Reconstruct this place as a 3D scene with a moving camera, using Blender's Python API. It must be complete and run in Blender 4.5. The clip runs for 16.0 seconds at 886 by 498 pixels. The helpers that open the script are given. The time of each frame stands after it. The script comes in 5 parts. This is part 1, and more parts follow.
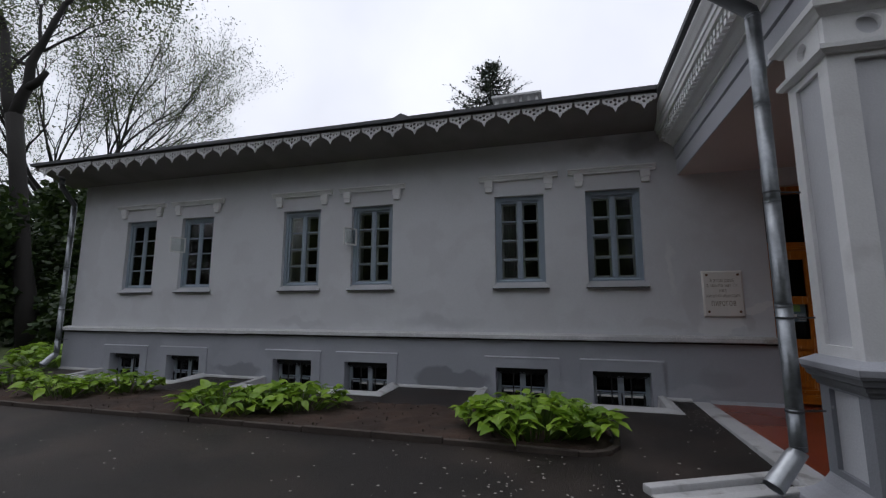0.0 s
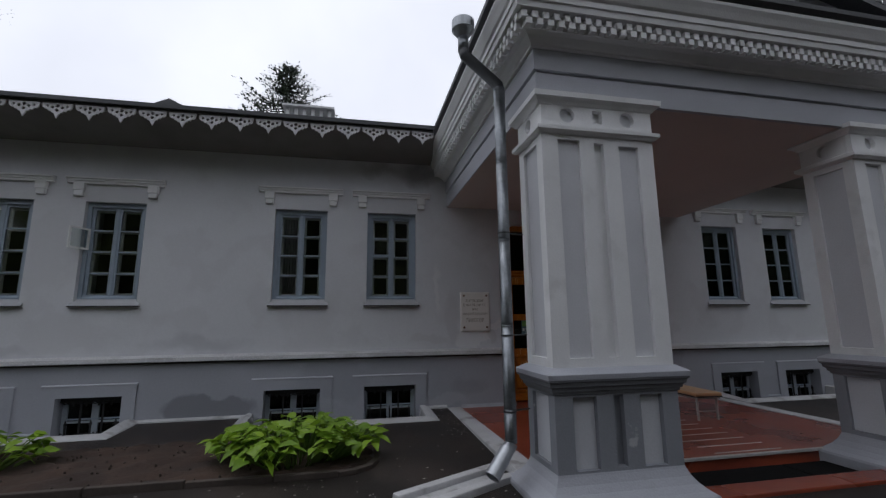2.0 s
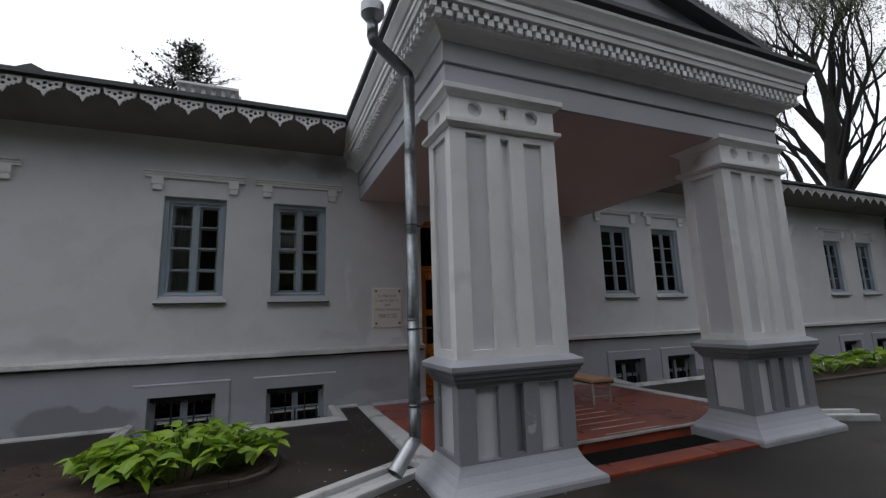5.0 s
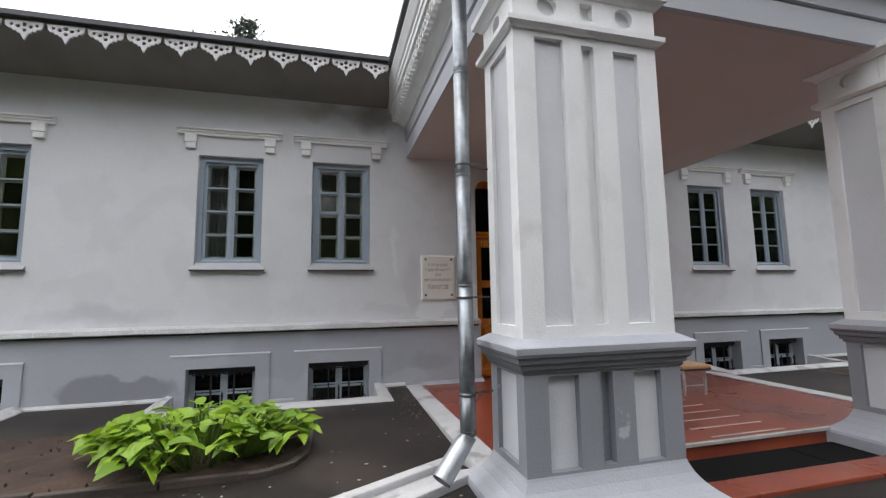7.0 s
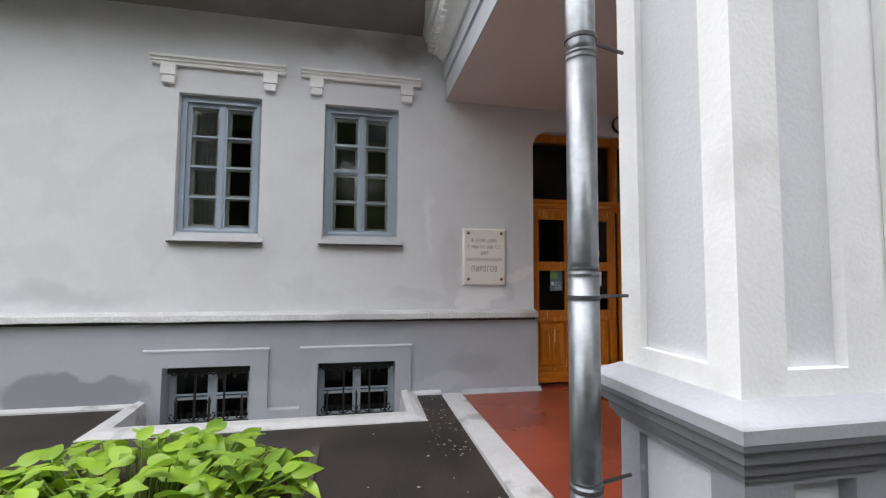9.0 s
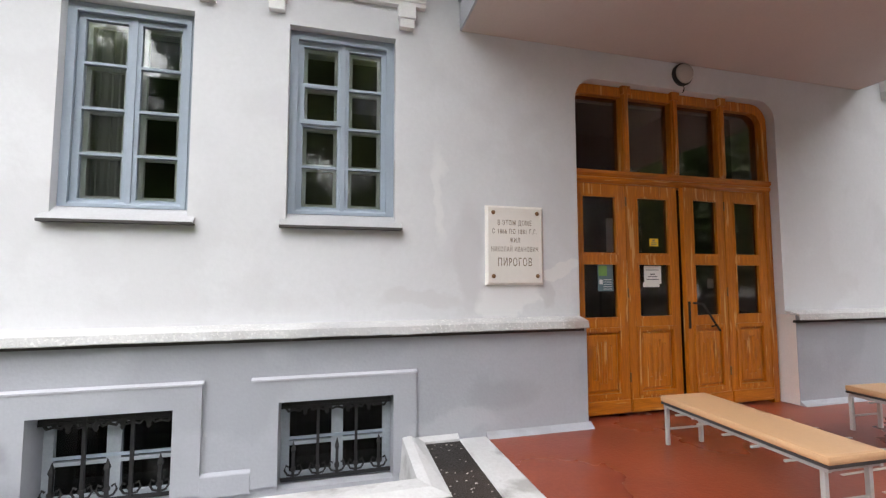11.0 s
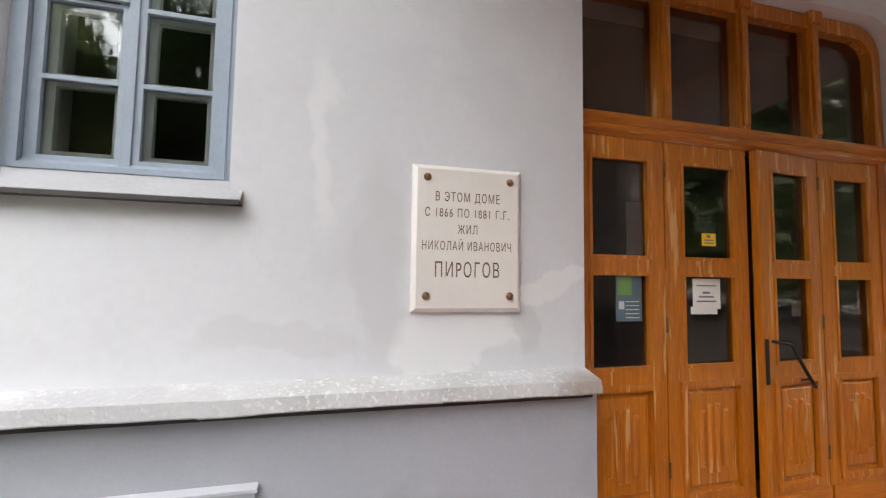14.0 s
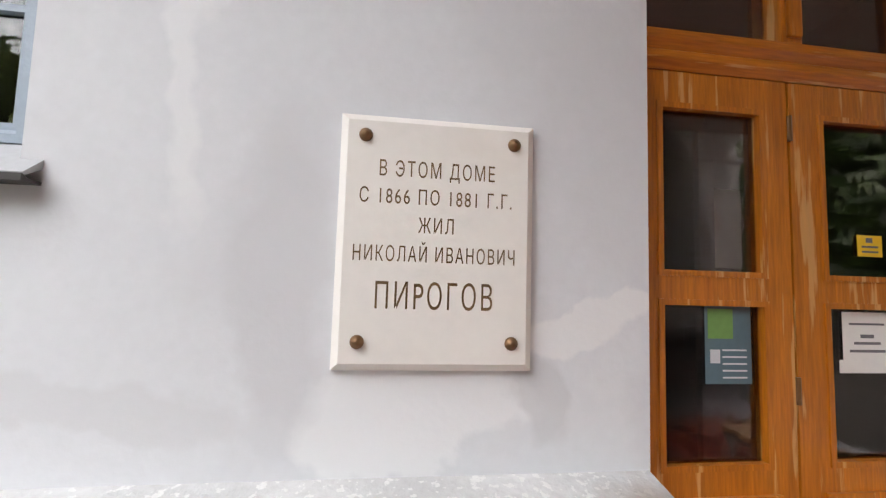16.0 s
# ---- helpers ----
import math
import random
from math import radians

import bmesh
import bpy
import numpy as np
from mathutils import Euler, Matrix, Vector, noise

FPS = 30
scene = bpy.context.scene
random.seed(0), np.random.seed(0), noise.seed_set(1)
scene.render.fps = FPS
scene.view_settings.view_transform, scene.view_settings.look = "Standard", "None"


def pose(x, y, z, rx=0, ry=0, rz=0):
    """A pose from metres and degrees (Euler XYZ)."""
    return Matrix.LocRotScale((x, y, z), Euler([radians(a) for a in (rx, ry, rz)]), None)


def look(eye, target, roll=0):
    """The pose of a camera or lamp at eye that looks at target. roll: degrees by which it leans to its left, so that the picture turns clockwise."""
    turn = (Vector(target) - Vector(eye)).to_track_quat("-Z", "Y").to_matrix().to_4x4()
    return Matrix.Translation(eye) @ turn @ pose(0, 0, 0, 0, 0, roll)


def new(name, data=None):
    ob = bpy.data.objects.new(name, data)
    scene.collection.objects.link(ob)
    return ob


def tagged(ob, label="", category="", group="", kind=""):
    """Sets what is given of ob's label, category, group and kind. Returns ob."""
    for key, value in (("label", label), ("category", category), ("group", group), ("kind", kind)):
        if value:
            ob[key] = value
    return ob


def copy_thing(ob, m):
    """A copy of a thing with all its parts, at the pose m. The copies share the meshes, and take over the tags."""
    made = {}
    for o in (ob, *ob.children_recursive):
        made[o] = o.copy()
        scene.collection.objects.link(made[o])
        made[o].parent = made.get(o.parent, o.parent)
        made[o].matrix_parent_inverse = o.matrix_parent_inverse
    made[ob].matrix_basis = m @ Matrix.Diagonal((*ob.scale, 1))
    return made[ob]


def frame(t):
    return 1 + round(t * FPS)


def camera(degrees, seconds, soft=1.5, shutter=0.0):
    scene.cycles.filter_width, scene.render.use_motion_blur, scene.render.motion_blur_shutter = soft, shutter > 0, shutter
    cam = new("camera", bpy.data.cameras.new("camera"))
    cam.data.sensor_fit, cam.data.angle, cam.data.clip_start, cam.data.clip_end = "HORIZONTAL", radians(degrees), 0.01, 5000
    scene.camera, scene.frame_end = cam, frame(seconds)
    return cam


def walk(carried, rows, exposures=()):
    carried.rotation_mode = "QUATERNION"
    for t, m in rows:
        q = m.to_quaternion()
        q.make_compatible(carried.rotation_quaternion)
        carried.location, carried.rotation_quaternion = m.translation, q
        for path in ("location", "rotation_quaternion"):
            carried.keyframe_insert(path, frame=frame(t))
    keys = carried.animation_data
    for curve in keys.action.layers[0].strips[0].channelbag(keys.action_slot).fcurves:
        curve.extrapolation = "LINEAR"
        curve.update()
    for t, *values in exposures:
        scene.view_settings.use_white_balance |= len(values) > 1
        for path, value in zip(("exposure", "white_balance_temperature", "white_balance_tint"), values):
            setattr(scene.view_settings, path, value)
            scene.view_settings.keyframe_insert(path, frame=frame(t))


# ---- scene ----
cam = camera(91.5, 16.0, soft=1.3)
PATH = [
    (0, (-0.051, -0.206, 1.446), (-0.589, 1.700, 1.725), 0.09),
    (0.5, (-0.018, -0.217, 1.495), (-0.378, 1.727, 1.792), -0.12),
    (1, (0.021, -0.219, 1.506), (-0.089, 1.753, 1.822), 0.20),
    (1.5, (0.077, -0.236, 1.504), (0.243, 1.729, 1.838), 0.22),
    (2, (0.141, -0.240, 1.520), (0.541, 1.691, 1.856), -0.61),
    (2.5, (0.170, -0.265, 1.534), (0.700, 1.634, 1.871), -1.34),
    (3, (0.226, -0.256, 1.522), (0.859, 1.611, 1.859), -1.75),
    (3.5, (0.268, -0.257, 1.500), (1.020, 1.564, 1.841), -2.16),
    (6, (0.415, 0.140, 1.446), (1.135, 1.983, 1.736), -0.67),
    (6.5, (0.538, 0.431, 1.408), (1.119, 2.328, 1.666), -0.86),
    (7, (0.659, 0.796, 1.394), (1.169, 2.718, 1.613), -0.90),
    (7.5, (0.701, 1.163, 1.392), (1.167, 3.100, 1.569), -0.54),
    (8, (0.716, 1.601, 1.420), (1.150, 3.548, 1.576), -0.12),
    (8.5, (0.807, 2.033, 1.468), (1.197, 3.992, 1.589), 0.45),
    (11, (0.755, 4.187, 1.400), (1.259, 6.118, 1.536), -0.10),
    (11.5, (0.911, 4.500, 1.371), (1.488, 6.411, 1.497), 0.85),
    (12, (1.071, 4.795, 1.390), (1.669, 6.700, 1.504), 0.73),
    (12.5, (1.173, 5.136, 1.442), (1.794, 7.034, 1.546), 0.80),
    (13, (1.318, 5.416, 1.480), (1.921, 7.321, 1.565), 1.51),
    (13.5, (1.575, 5.651, 1.521), (2.107, 7.575, 1.649), 0.88),
    (14, (1.793, 5.910, 1.513), (2.300, 7.840, 1.648), 0.84),
    (14.5, (1.989, 6.188, 1.528), (2.485, 8.122, 1.638), 0.66),
    (15, (2.210, 6.347, 1.576), (2.483, 8.325, 1.690), 5.72),
    (15.5, (2.326, 6.585, 1.549), (2.590, 8.564, 1.671), 4.01),
    (16, (2.347, 6.784, 1.597), (2.611, 8.760, 1.758), 1.72),
]
EXPOSURES = [(0, -0.62, 6110, 13), (3.5, -0.64, 6070, 12), (5.8, 0.07, 6420, 11), (6, 0.22, 6430, 11), (6.5, 0.82, 6440, 11), (7, 1.0, 6480, 11), (7.5, 1.14, 6490, 12), (8, 1.42, 6480, 12), (8.5, 1.29, 6500, 11), (11, 2.08, 6690, 11), (13, 2.16, 6710, 11), (15, 2.29, 6670, 11), (16, 2.31, 6620, 11)]
U = 0.88  # metres in one unit of the plan below


walk(cam, [(t, look(Vector(eye) * U, Vector(target) * U, roll)) for t, eye, target, roll in PATH], EXPOSURES)

# ---- world and sun: overcast day ----
world = bpy.data.worlds.new("overcast_sky")
scene.world = world
world.use_nodes = True
wn, wl = world.node_tree.nodes, world.node_tree.links
wn.clear()
sky = wn.new("ShaderNodeTexSky")
sky.sky_type = "NISHITA"
sky.sun_disc = False
sky.sun_elevation = radians(76)
sky.sun_rotation = radians(-53)
sky.air_density, sky.dust_density, sky.ozone_density = 1.0, 4.0, 1.0
hue = wn.new("ShaderNodeHueSaturation")
hue.inputs["Saturation"].default_value = 0.12
wl.new(sky.outputs["Color"], hue.inputs["Color"])
cloud_at = wn.new("ShaderNodeTexCoord")
cloud = wn.new("ShaderNodeTexNoise")
cloud.inputs["Scale"].default_value = 2.2
cloud.inputs["Detail"].default_value = 5
wl.new(cloud_at.outputs["Generated"], cloud.inputs["Vector"])
cloud_ramp = wn.new("ShaderNodeValToRGB")
cloud_ramp.color_ramp.elements[0].position, cloud_ramp.color_ramp.elements[0].color = 0.3, (9.0, 9.2, 9.7, 1)
cloud_ramp.color_ramp.elements[1].position, cloud_ramp.color_ramp.elements[1].color = 0.72, (11.5, 11.6, 11.9, 1)
wl.new(cloud.outputs["Fac"], cloud_ramp.inputs["Fac"])
sky_mix = wn.new("ShaderNodeMixRGB")
sky_mix.inputs["Fac"].default_value = 0.82
wl.new(hue.outputs["Color"], sky_mix.inputs["Color1"])
wl.new(cloud_ramp.outputs["Color"], sky_mix.inputs["Color2"])
sky_bg = wn.new("ShaderNodeBackground")
sky_bg.inputs["Strength"].default_value = 0.15
wl.new(sky_mix.outputs["Color"], sky_bg.inputs["Color"])
sky_out = wn.new("ShaderNodeOutputWorld")
wl.new(sky_bg.outputs["Background"], sky_out.inputs["Surface"])

sun_data = bpy.data.lights.new("sun", "SUN")
sun_data.energy, sun_data.angle, sun_data.color = 0.5, radians(40), (1.0, 0.97, 0.93)
sun = new("sun", sun_data)
sun.matrix_world = look((-2.0, 1.5, 10.5), (0, 0, 0))


# ---- materials ----
def material(name, base, rough=0.7, vary=0.12, size=3.0, fine=60.0, bump=0.15, metal=0.0, spec=0.5,
             stain=None, stain_size=0.8, stain_at=(0.55, 0.7), stain_amount=0.6, stretch=(1, 1, 1), island=0.0, each=0.0, patches=()):
    """Two scales of colour variation, stains with a shape of their own and a fine relief."""
    m = bpy.data.materials.new(name)
    m.use_nodes = True
    n, l = m.node_tree.nodes, m.node_tree.links
    bsdf = n["Principled BSDF"]
    bsdf.inputs["Roughness"].default_value = rough
    bsdf.inputs["Metallic"].default_value = metal
    bsdf.inputs["Specular IOR Level"].default_value = spec
    geo = n.new("ShaderNodeNewGeometry")
    at = n.new("ShaderNodeMapping")
    at.inputs["Scale"].default_value = stretch
    l.new(geo.outputs["Position"], at.inputs["Vector"])

    def noise_at(scale, detail=4.0):
        t = n.new("ShaderNodeTexNoise")
        t.inputs["Scale"].default_value, t.inputs["Detail"].default_value = scale, detail
        l.new(at.outputs["Vector"], t.inputs["Vector"])
        return t

    def mixed(a, b, fac, mode="MIX"):
        x = n.new("ShaderNodeMixRGB")
        x.blend_type = mode
        for sock, v in ((x.inputs["Fac"], fac), (x.inputs["Color1"], a), (x.inputs["Color2"], b)):
            if hasattr(v, "is_linked"):
                l.new(v, sock)
            else:
                sock.default_value = v
        return x.outputs["Color"]

    big, small = noise_at(size, 5), noise_at(fine, 3)
    dark = [c * (1 - vary) for c in base] + [1]
    light = [min(1, c * (1 + vary)) for c in base] + [1]
    ramp = n.new("ShaderNodeValToRGB")
    ramp.color_ramp.elements[0].position, ramp.color_ramp.elements[0].color = 0.3, dark
    ramp.color_ramp.elements[1].position, ramp.color_ramp.elements[1].color = 0.7, light
    l.new(big.outputs["Fac"], ramp.inputs["Fac"])
    col = ramp.outputs["Color"]
    grain = n.new("ShaderNodeMapRange")
    grain.inputs["From Min"].default_value, grain.inputs["From Max"].default_value = 0.25, 0.75
    grain.inputs["To Min"].default_value, grain.inputs["To Max"].default_value = 1 - vary * 0.6, 1 + vary * 0.4
    l.new(small.outputs["Fac"], grain.inputs["Value"])
    col = mixed(col, grain.outputs["Result"], 1.0, "MULTIPLY")
    if stain:
        st = noise_at(stain_size, 6)
        sr = n.new("ShaderNodeMapRange")
        sr.inputs["From Min"].default_value, sr.inputs["From Max"].default_value = stain_at
        sr.inputs["To Max"].default_value = stain_amount
        l.new(st.outputs["Fac"], sr.inputs["Value"])
        col = mixed(col, [*stain, 1], sr.outputs["Result"])
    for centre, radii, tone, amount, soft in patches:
        # one blotch of dirt, repainting or a darker wall-top tone, with an uneven edge
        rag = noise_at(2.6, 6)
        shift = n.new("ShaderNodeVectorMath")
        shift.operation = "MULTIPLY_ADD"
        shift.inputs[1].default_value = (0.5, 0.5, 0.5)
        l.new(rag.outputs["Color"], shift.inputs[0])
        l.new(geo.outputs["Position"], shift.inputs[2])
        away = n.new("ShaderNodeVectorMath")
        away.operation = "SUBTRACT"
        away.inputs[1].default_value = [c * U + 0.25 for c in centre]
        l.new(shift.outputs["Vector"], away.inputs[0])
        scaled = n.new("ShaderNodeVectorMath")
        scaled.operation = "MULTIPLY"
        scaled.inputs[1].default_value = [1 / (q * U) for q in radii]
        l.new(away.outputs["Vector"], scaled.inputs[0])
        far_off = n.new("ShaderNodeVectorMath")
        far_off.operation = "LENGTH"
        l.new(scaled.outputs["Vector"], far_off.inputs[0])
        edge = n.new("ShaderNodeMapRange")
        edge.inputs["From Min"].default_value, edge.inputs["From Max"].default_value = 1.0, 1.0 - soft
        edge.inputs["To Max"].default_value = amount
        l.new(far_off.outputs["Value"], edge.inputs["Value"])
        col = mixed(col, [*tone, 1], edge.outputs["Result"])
    if each or island:
        value = geo.outputs["Random Per Island"] if island else n.new("ShaderNodeObjectInfo").outputs["Random"]
        amount = island or each
        er = n.new("ShaderNodeMapRange")
        er.inputs["To Min"].default_value, er.inputs["To Max"].default_value = 1 - amount, 1 + amount
        l.new(value, er.inputs["Value"])
        col = mixed(col, er.outputs["Result"], 1.0, "MULTIPLY")
    l.new(col, bsdf.inputs["Base Color"])
    rr = n.new("ShaderNodeMapRange")
    rr.inputs["To Min"].default_value, rr.inputs["To Max"].default_value = max(0.02, rough - 0.12), min(1, rough + 0.12)
    l.new(big.outputs["Fac"], rr.inputs["Value"])
    l.new(rr.outputs["Result"], bsdf.inputs["Roughness"])
    if bump:
        b = n.new("ShaderNodeBump")
        b.inputs["Strength"].default_value, b.inputs["Distance"].default_value = bump, 0.01
        l.new(small.outputs["Fac"], b.inputs["Height"])
        l.new(b.outputs["Normal"], bsdf.inputs["Normal"])
    return m


def glass_material(name, tint=(0.93, 0.96, 0.95), strength=1.35):
    m = bpy.data.materials.new(name)
    m.use_nodes = True
    n, l = m.node_tree.nodes, m.node_tree.links
    n.clear()
    o = n.new("ShaderNodeOutputMaterial")
    clear, gloss, mix = n.new("ShaderNodeBsdfTransparent"), n.new("ShaderNodeBsdfGlossy"), n.new("ShaderNodeMixShader")
    clear.inputs["Color"].default_value = (*tint, 1)
    gloss.inputs["Roughness"].default_value = 0.015
    fres = n.new("ShaderNodeFresnel")
    fres.inputs["IOR"].default_value = 1.55
    add = n.new("ShaderNodeMath")
    add.operation = "MULTIPLY_ADD"
    add.inputs[1].default_value, add.inputs[2].default_value = strength, 0.0
    l.new(fres.outputs["Fac"], add.inputs[0])
    l.new(add.outputs["Value"], mix.inputs["Fac"])
    l.new(clear.outputs["BSDF"], mix.inputs[1])
    l.new(gloss.outputs["BSDF"], mix.inputs[2])
    l.new(mix.outputs["Shader"], o.inputs["Surface"])
    wave = n.new("ShaderNodeTexNoise")
    wave.inputs["Scale"].default_value = 3.0
    b = n.new("ShaderNodeBump")
    b.inputs["Strength"].default_value, b.inputs["Distance"].default_value = 0.12, 0.01
    l.new(wave.outputs["Fac"], b.inputs["Height"])
    l.new(b.outputs["Normal"], gloss.inputs["Normal"])
    return m


def wood_material(name, light, dark, rough=0.32, along="Z"):
    m = bpy.data.materials.new(name)
    m.use_nodes = True
    n, l = m.node_tree.nodes, m.node_tree.links
    bsdf = n["Principled BSDF"]
    bsdf.inputs["Roughness"].default_value = rough
    bsdf.inputs["Coat Weight"].default_value = 0.15
    bsdf.inputs["Coat Roughness"].default_value = 0.15
    geo, at = n.new("ShaderNodeNewGeometry"), n.new("ShaderNodeMapping")
    at.inputs["Scale"].default_value = (9, 9, 0.7) if along == "Z" else (0.7, 9, 9)
    l.new(geo.outputs["Position"], at.inputs["Vector"])
    grain, fibre, wear = (n.new("ShaderNodeTexNoise") for _ in range(3))
    grain.inputs["Scale"].default_value, grain.inputs["Detail"].default_value, grain.inputs["Distortion"].default_value = 2.0, 5, 1.2
    fibre.inputs["Scale"].default_value, fibre.inputs["Detail"].default_value = 14.0, 3
    wear.inputs["Scale"].default_value, wear.inputs["Detail"].default_value = 3.2, 6
    for t in (grain, fibre, wear):
        l.new(at.outputs["Vector"], t.inputs["Vector"])
    ramp = n.new("ShaderNodeValToRGB")
    ramp.color_ramp.elements[0].position, ramp.color_ramp.elements[0].color = 0.32, (*dark, 1)
    ramp.color_ramp.elements[1].position, ramp.color_ramp.elements[1].color = 0.68, (*light, 1)
    l.new(grain.outputs["Fac"], ramp.inputs["Fac"])
    fr = n.new("ShaderNodeMapRange")
    fr.inputs["From Min"].default_value, fr.inputs["From Max"].default_value = 0.3, 0.7
    fr.inputs["To Min"].default_value, fr.inputs["To Max"].default_value = 0.78, 1.12
    l.new(fibre.outputs["Fac"], fr.inputs["Value"])
    mul = n.new("ShaderNodeMixRGB")
    mul.blend_type = "MULTIPLY"
    mul.inputs["Fac"].default_value = 1
    l.new(ramp.outputs["Color"], mul.inputs["Color1"])
    l.new(fr.outputs["Result"], mul.inputs["Color2"])
    wr = n.new("ShaderNodeMapRange")
    wr.inputs["From Min"].default_value, wr.inputs["From Max"].default_value, wr.inputs["To Max"].default_value = 0.6, 0.65, 0.6
    l.new(wear.outputs["Fac"], wr.inputs["Value"])
    worn = n.new("ShaderNodeMixRGB")
    worn.inputs["Color2"].default_value = (0.72, 0.45, 0.18, 1)
    l.new(wr.outputs["Result"], worn.inputs["Fac"])
    l.new(mul.outputs["Color"], worn.inputs["Color1"])
    l.new(worn.outputs["Color"], bsdf.inputs["Base Color"])
    b = n.new("ShaderNodeBump")
    b.inputs["Strength"].default_value, b.inputs["Distance"].default_value = 0.2, 0.004
    l.new(fibre.outputs["Fac"], b.inputs["Height"])
    l.new(b.outputs["Normal"], bsdf.inputs["Normal"])
    return m


def leaf_material(name, base, vary=0.35, through_light=0.35, rough=0.45):
    m = bpy.data.materials.new(name)
    m.use_nodes = True
    n, l = m.node_tree.nodes, m.node_tree.links
    bsdf = n["Principled BSDF"]
    bsdf.inputs["Roughness"].default_value = rough
    info, geo = n.new("ShaderNodeObjectInfo"), n.new("ShaderNodeNewGeometry")
    add = n.new("ShaderNodeMath")
    add.operation = "ADD"
    l.new(info.outputs["Random"], add.inputs[0])
    l.new(geo.outputs["Random Per Island"], add.inputs[1])
    fract = n.new("ShaderNodeMath")
    fract.operation = "FRACT"
    l.new(add.outputs["Value"], fract.inputs[0])
    ramp = n.new("ShaderNodeValToRGB")
    ramp.color_ramp.elements[0].color = (base[0] * (1 - vary), base[1] * (1 - vary * 0.8), base[2] * (1 - vary * 0.4), 1)
    ramp.color_ramp.elements[1].color = (base[0] * (1 + vary), base[1] * (1 + vary * 0.8), base[2] * (1 + vary * 0.2), 1)
    l.new(fract.outputs["Value"], ramp.inputs["Fac"])
    l.new(ramp.outputs["Color"], bsdf.inputs["Base Color"])
    trans = n.new("ShaderNodeBsdfTranslucent")
    l.new(ramp.outputs["Color"], trans.inputs["Color"])
    mix = n.new("ShaderNodeMixShader")
    mix.inputs["Fac"].default_value = through_light
    l.new(bsdf.outputs["BSDF"], mix.inputs[1])
    l.new(trans.outputs["BSDF"], mix.inputs[2])
    l.new(mix.outputs["Shader"], n["Material Output"].inputs["Surface"])
    return m


# the patches at z 4.5 and 4.55 darken the wall top below the eaves
plaster = material("painted_plaster", (0.67, 0.675, 0.70), 0.85, 0.045, 0.7, 30, 0.1, stain=(0.585, 0.58, 0.60), stain_size=1.6, stain_at=(0.49, 0.57), stain_amount=0.4, patches=(
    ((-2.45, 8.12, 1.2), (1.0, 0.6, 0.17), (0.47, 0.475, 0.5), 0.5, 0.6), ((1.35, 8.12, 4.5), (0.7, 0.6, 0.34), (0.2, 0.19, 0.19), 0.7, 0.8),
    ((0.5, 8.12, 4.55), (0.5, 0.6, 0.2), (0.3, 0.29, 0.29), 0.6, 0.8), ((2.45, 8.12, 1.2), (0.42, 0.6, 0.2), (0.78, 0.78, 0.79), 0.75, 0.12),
    ((2.05, 8.12, 1.62), (0.2, 0.6, 0.52), (0.585, 0.58, 0.6), 0.7, 0.3), ((3.02, 8.12, 1.5), (0.22, 0.6, 0.1), (0.77, 0.765, 0.765), 0.8, 0.15),
    ((2.88, 8.12, 1.24), (0.13, 0.6, 0.2), (0.56, 0.555, 0.57), 0.65, 0.25), ((1.72, 8.12, 2.2), (0.07, 0.6, 0.5), (0.77, 0.77, 0.78), 0.6, 0.5),
    ((1.55, 8.12, 1.25), (0.4, 0.6, 0.1), (0.6, 0.595, 0.61), 0.6, 0.3), ((-5.6, 8.12, 1.15), (0.8, 0.6, 0.12), (0.52, 0.52, 0.545), 0.5, 0.4)))
plinth_paint = material("grey_plinth_paint", (0.38, 0.393, 0.43), 0.8, 0.06, 0.9, 45, 0.15, stain=(0.29, 0.30, 0.33), stain_size=0.7, stain_at=(0.54, 0.59), stain_amount=0.4, patches=(
    ((-2.25, 8.04, 0.12), (0.8, 0.6, 0.26), (0.2, 0.205, 0.225), 0.7, 0.2), ((2.3, 8.04, 0.35), (0.45, 0.6, 0.2), (0.3, 0.31, 0.335), 0.6, 0.5),
    ((1.95, 8.04, 0.08), (0.5, 0.6, 0.16), (0.46, 0.47, 0.5), 0.55, 0.3), ((-7.1, 8.04, 0.1), (0.7, 0.6, 0.2), (0.24, 0.25, 0.27), 0.7, 0.2)))
white_paint = material("white_paint", (0.84, 0.84, 0.84), 0.7, 0.05, 2.0, 70, 0.18, stain=(0.62, 0.61, 0.60), stain_size=2.2, stain_at=(0.58, 0.68), stain_amount=0.4)
panel_paint = material("grey_panel_paint", (0.67, 0.675, 0.70), 0.75, 0.06, 1.5, 70, 0.18)
pedestal_paint = material("pedestal_grey_paint", (0.255, 0.265, 0.29), 0.75, 0.08, 1.5, 60, 0.25, stain=(0.55, 0.55, 0.57), stain_size=3.5, stain_at=(0.68, 0.71), stain_amount=0.7)
pedestal_panel = material("pedestal_panel_paint", (0.60, 0.61, 0.64), 0.75, 0.06, 1.5, 60, 0.2)
# grey darkened to hold the shading under the pedestal ledge
moulding_shade_paint = material("shaded_moulding_paint", (0.17, 0.175, 0.19), 0.7, 0.12, 2.0, 50, 0.2)
flare_paint = material("pedestal_base_paint", (0.39, 0.40, 0.435), 0.75, 0.08, 1.6, 60, 0.25, stain=(0.3, 0.3, 0.31), stain_size=2.6, stain_at=(0.56, 0.66), stain_amount=0.5)
entab_paint = material("entablature_paint", (0.46, 0.47, 0.51), 0.75, 0.06, 1.2, 60, 0.15)
ceiling_paint = material("porch_ceiling_paint", (0.58, 0.49, 0.455), 0.85, 0.05, 0.8, 60, 0.12)
jamb_paint = material("jamb_paint", (0.74, 0.68, 0.65), 0.85, 0.05, 1.2, 60, 0.15)
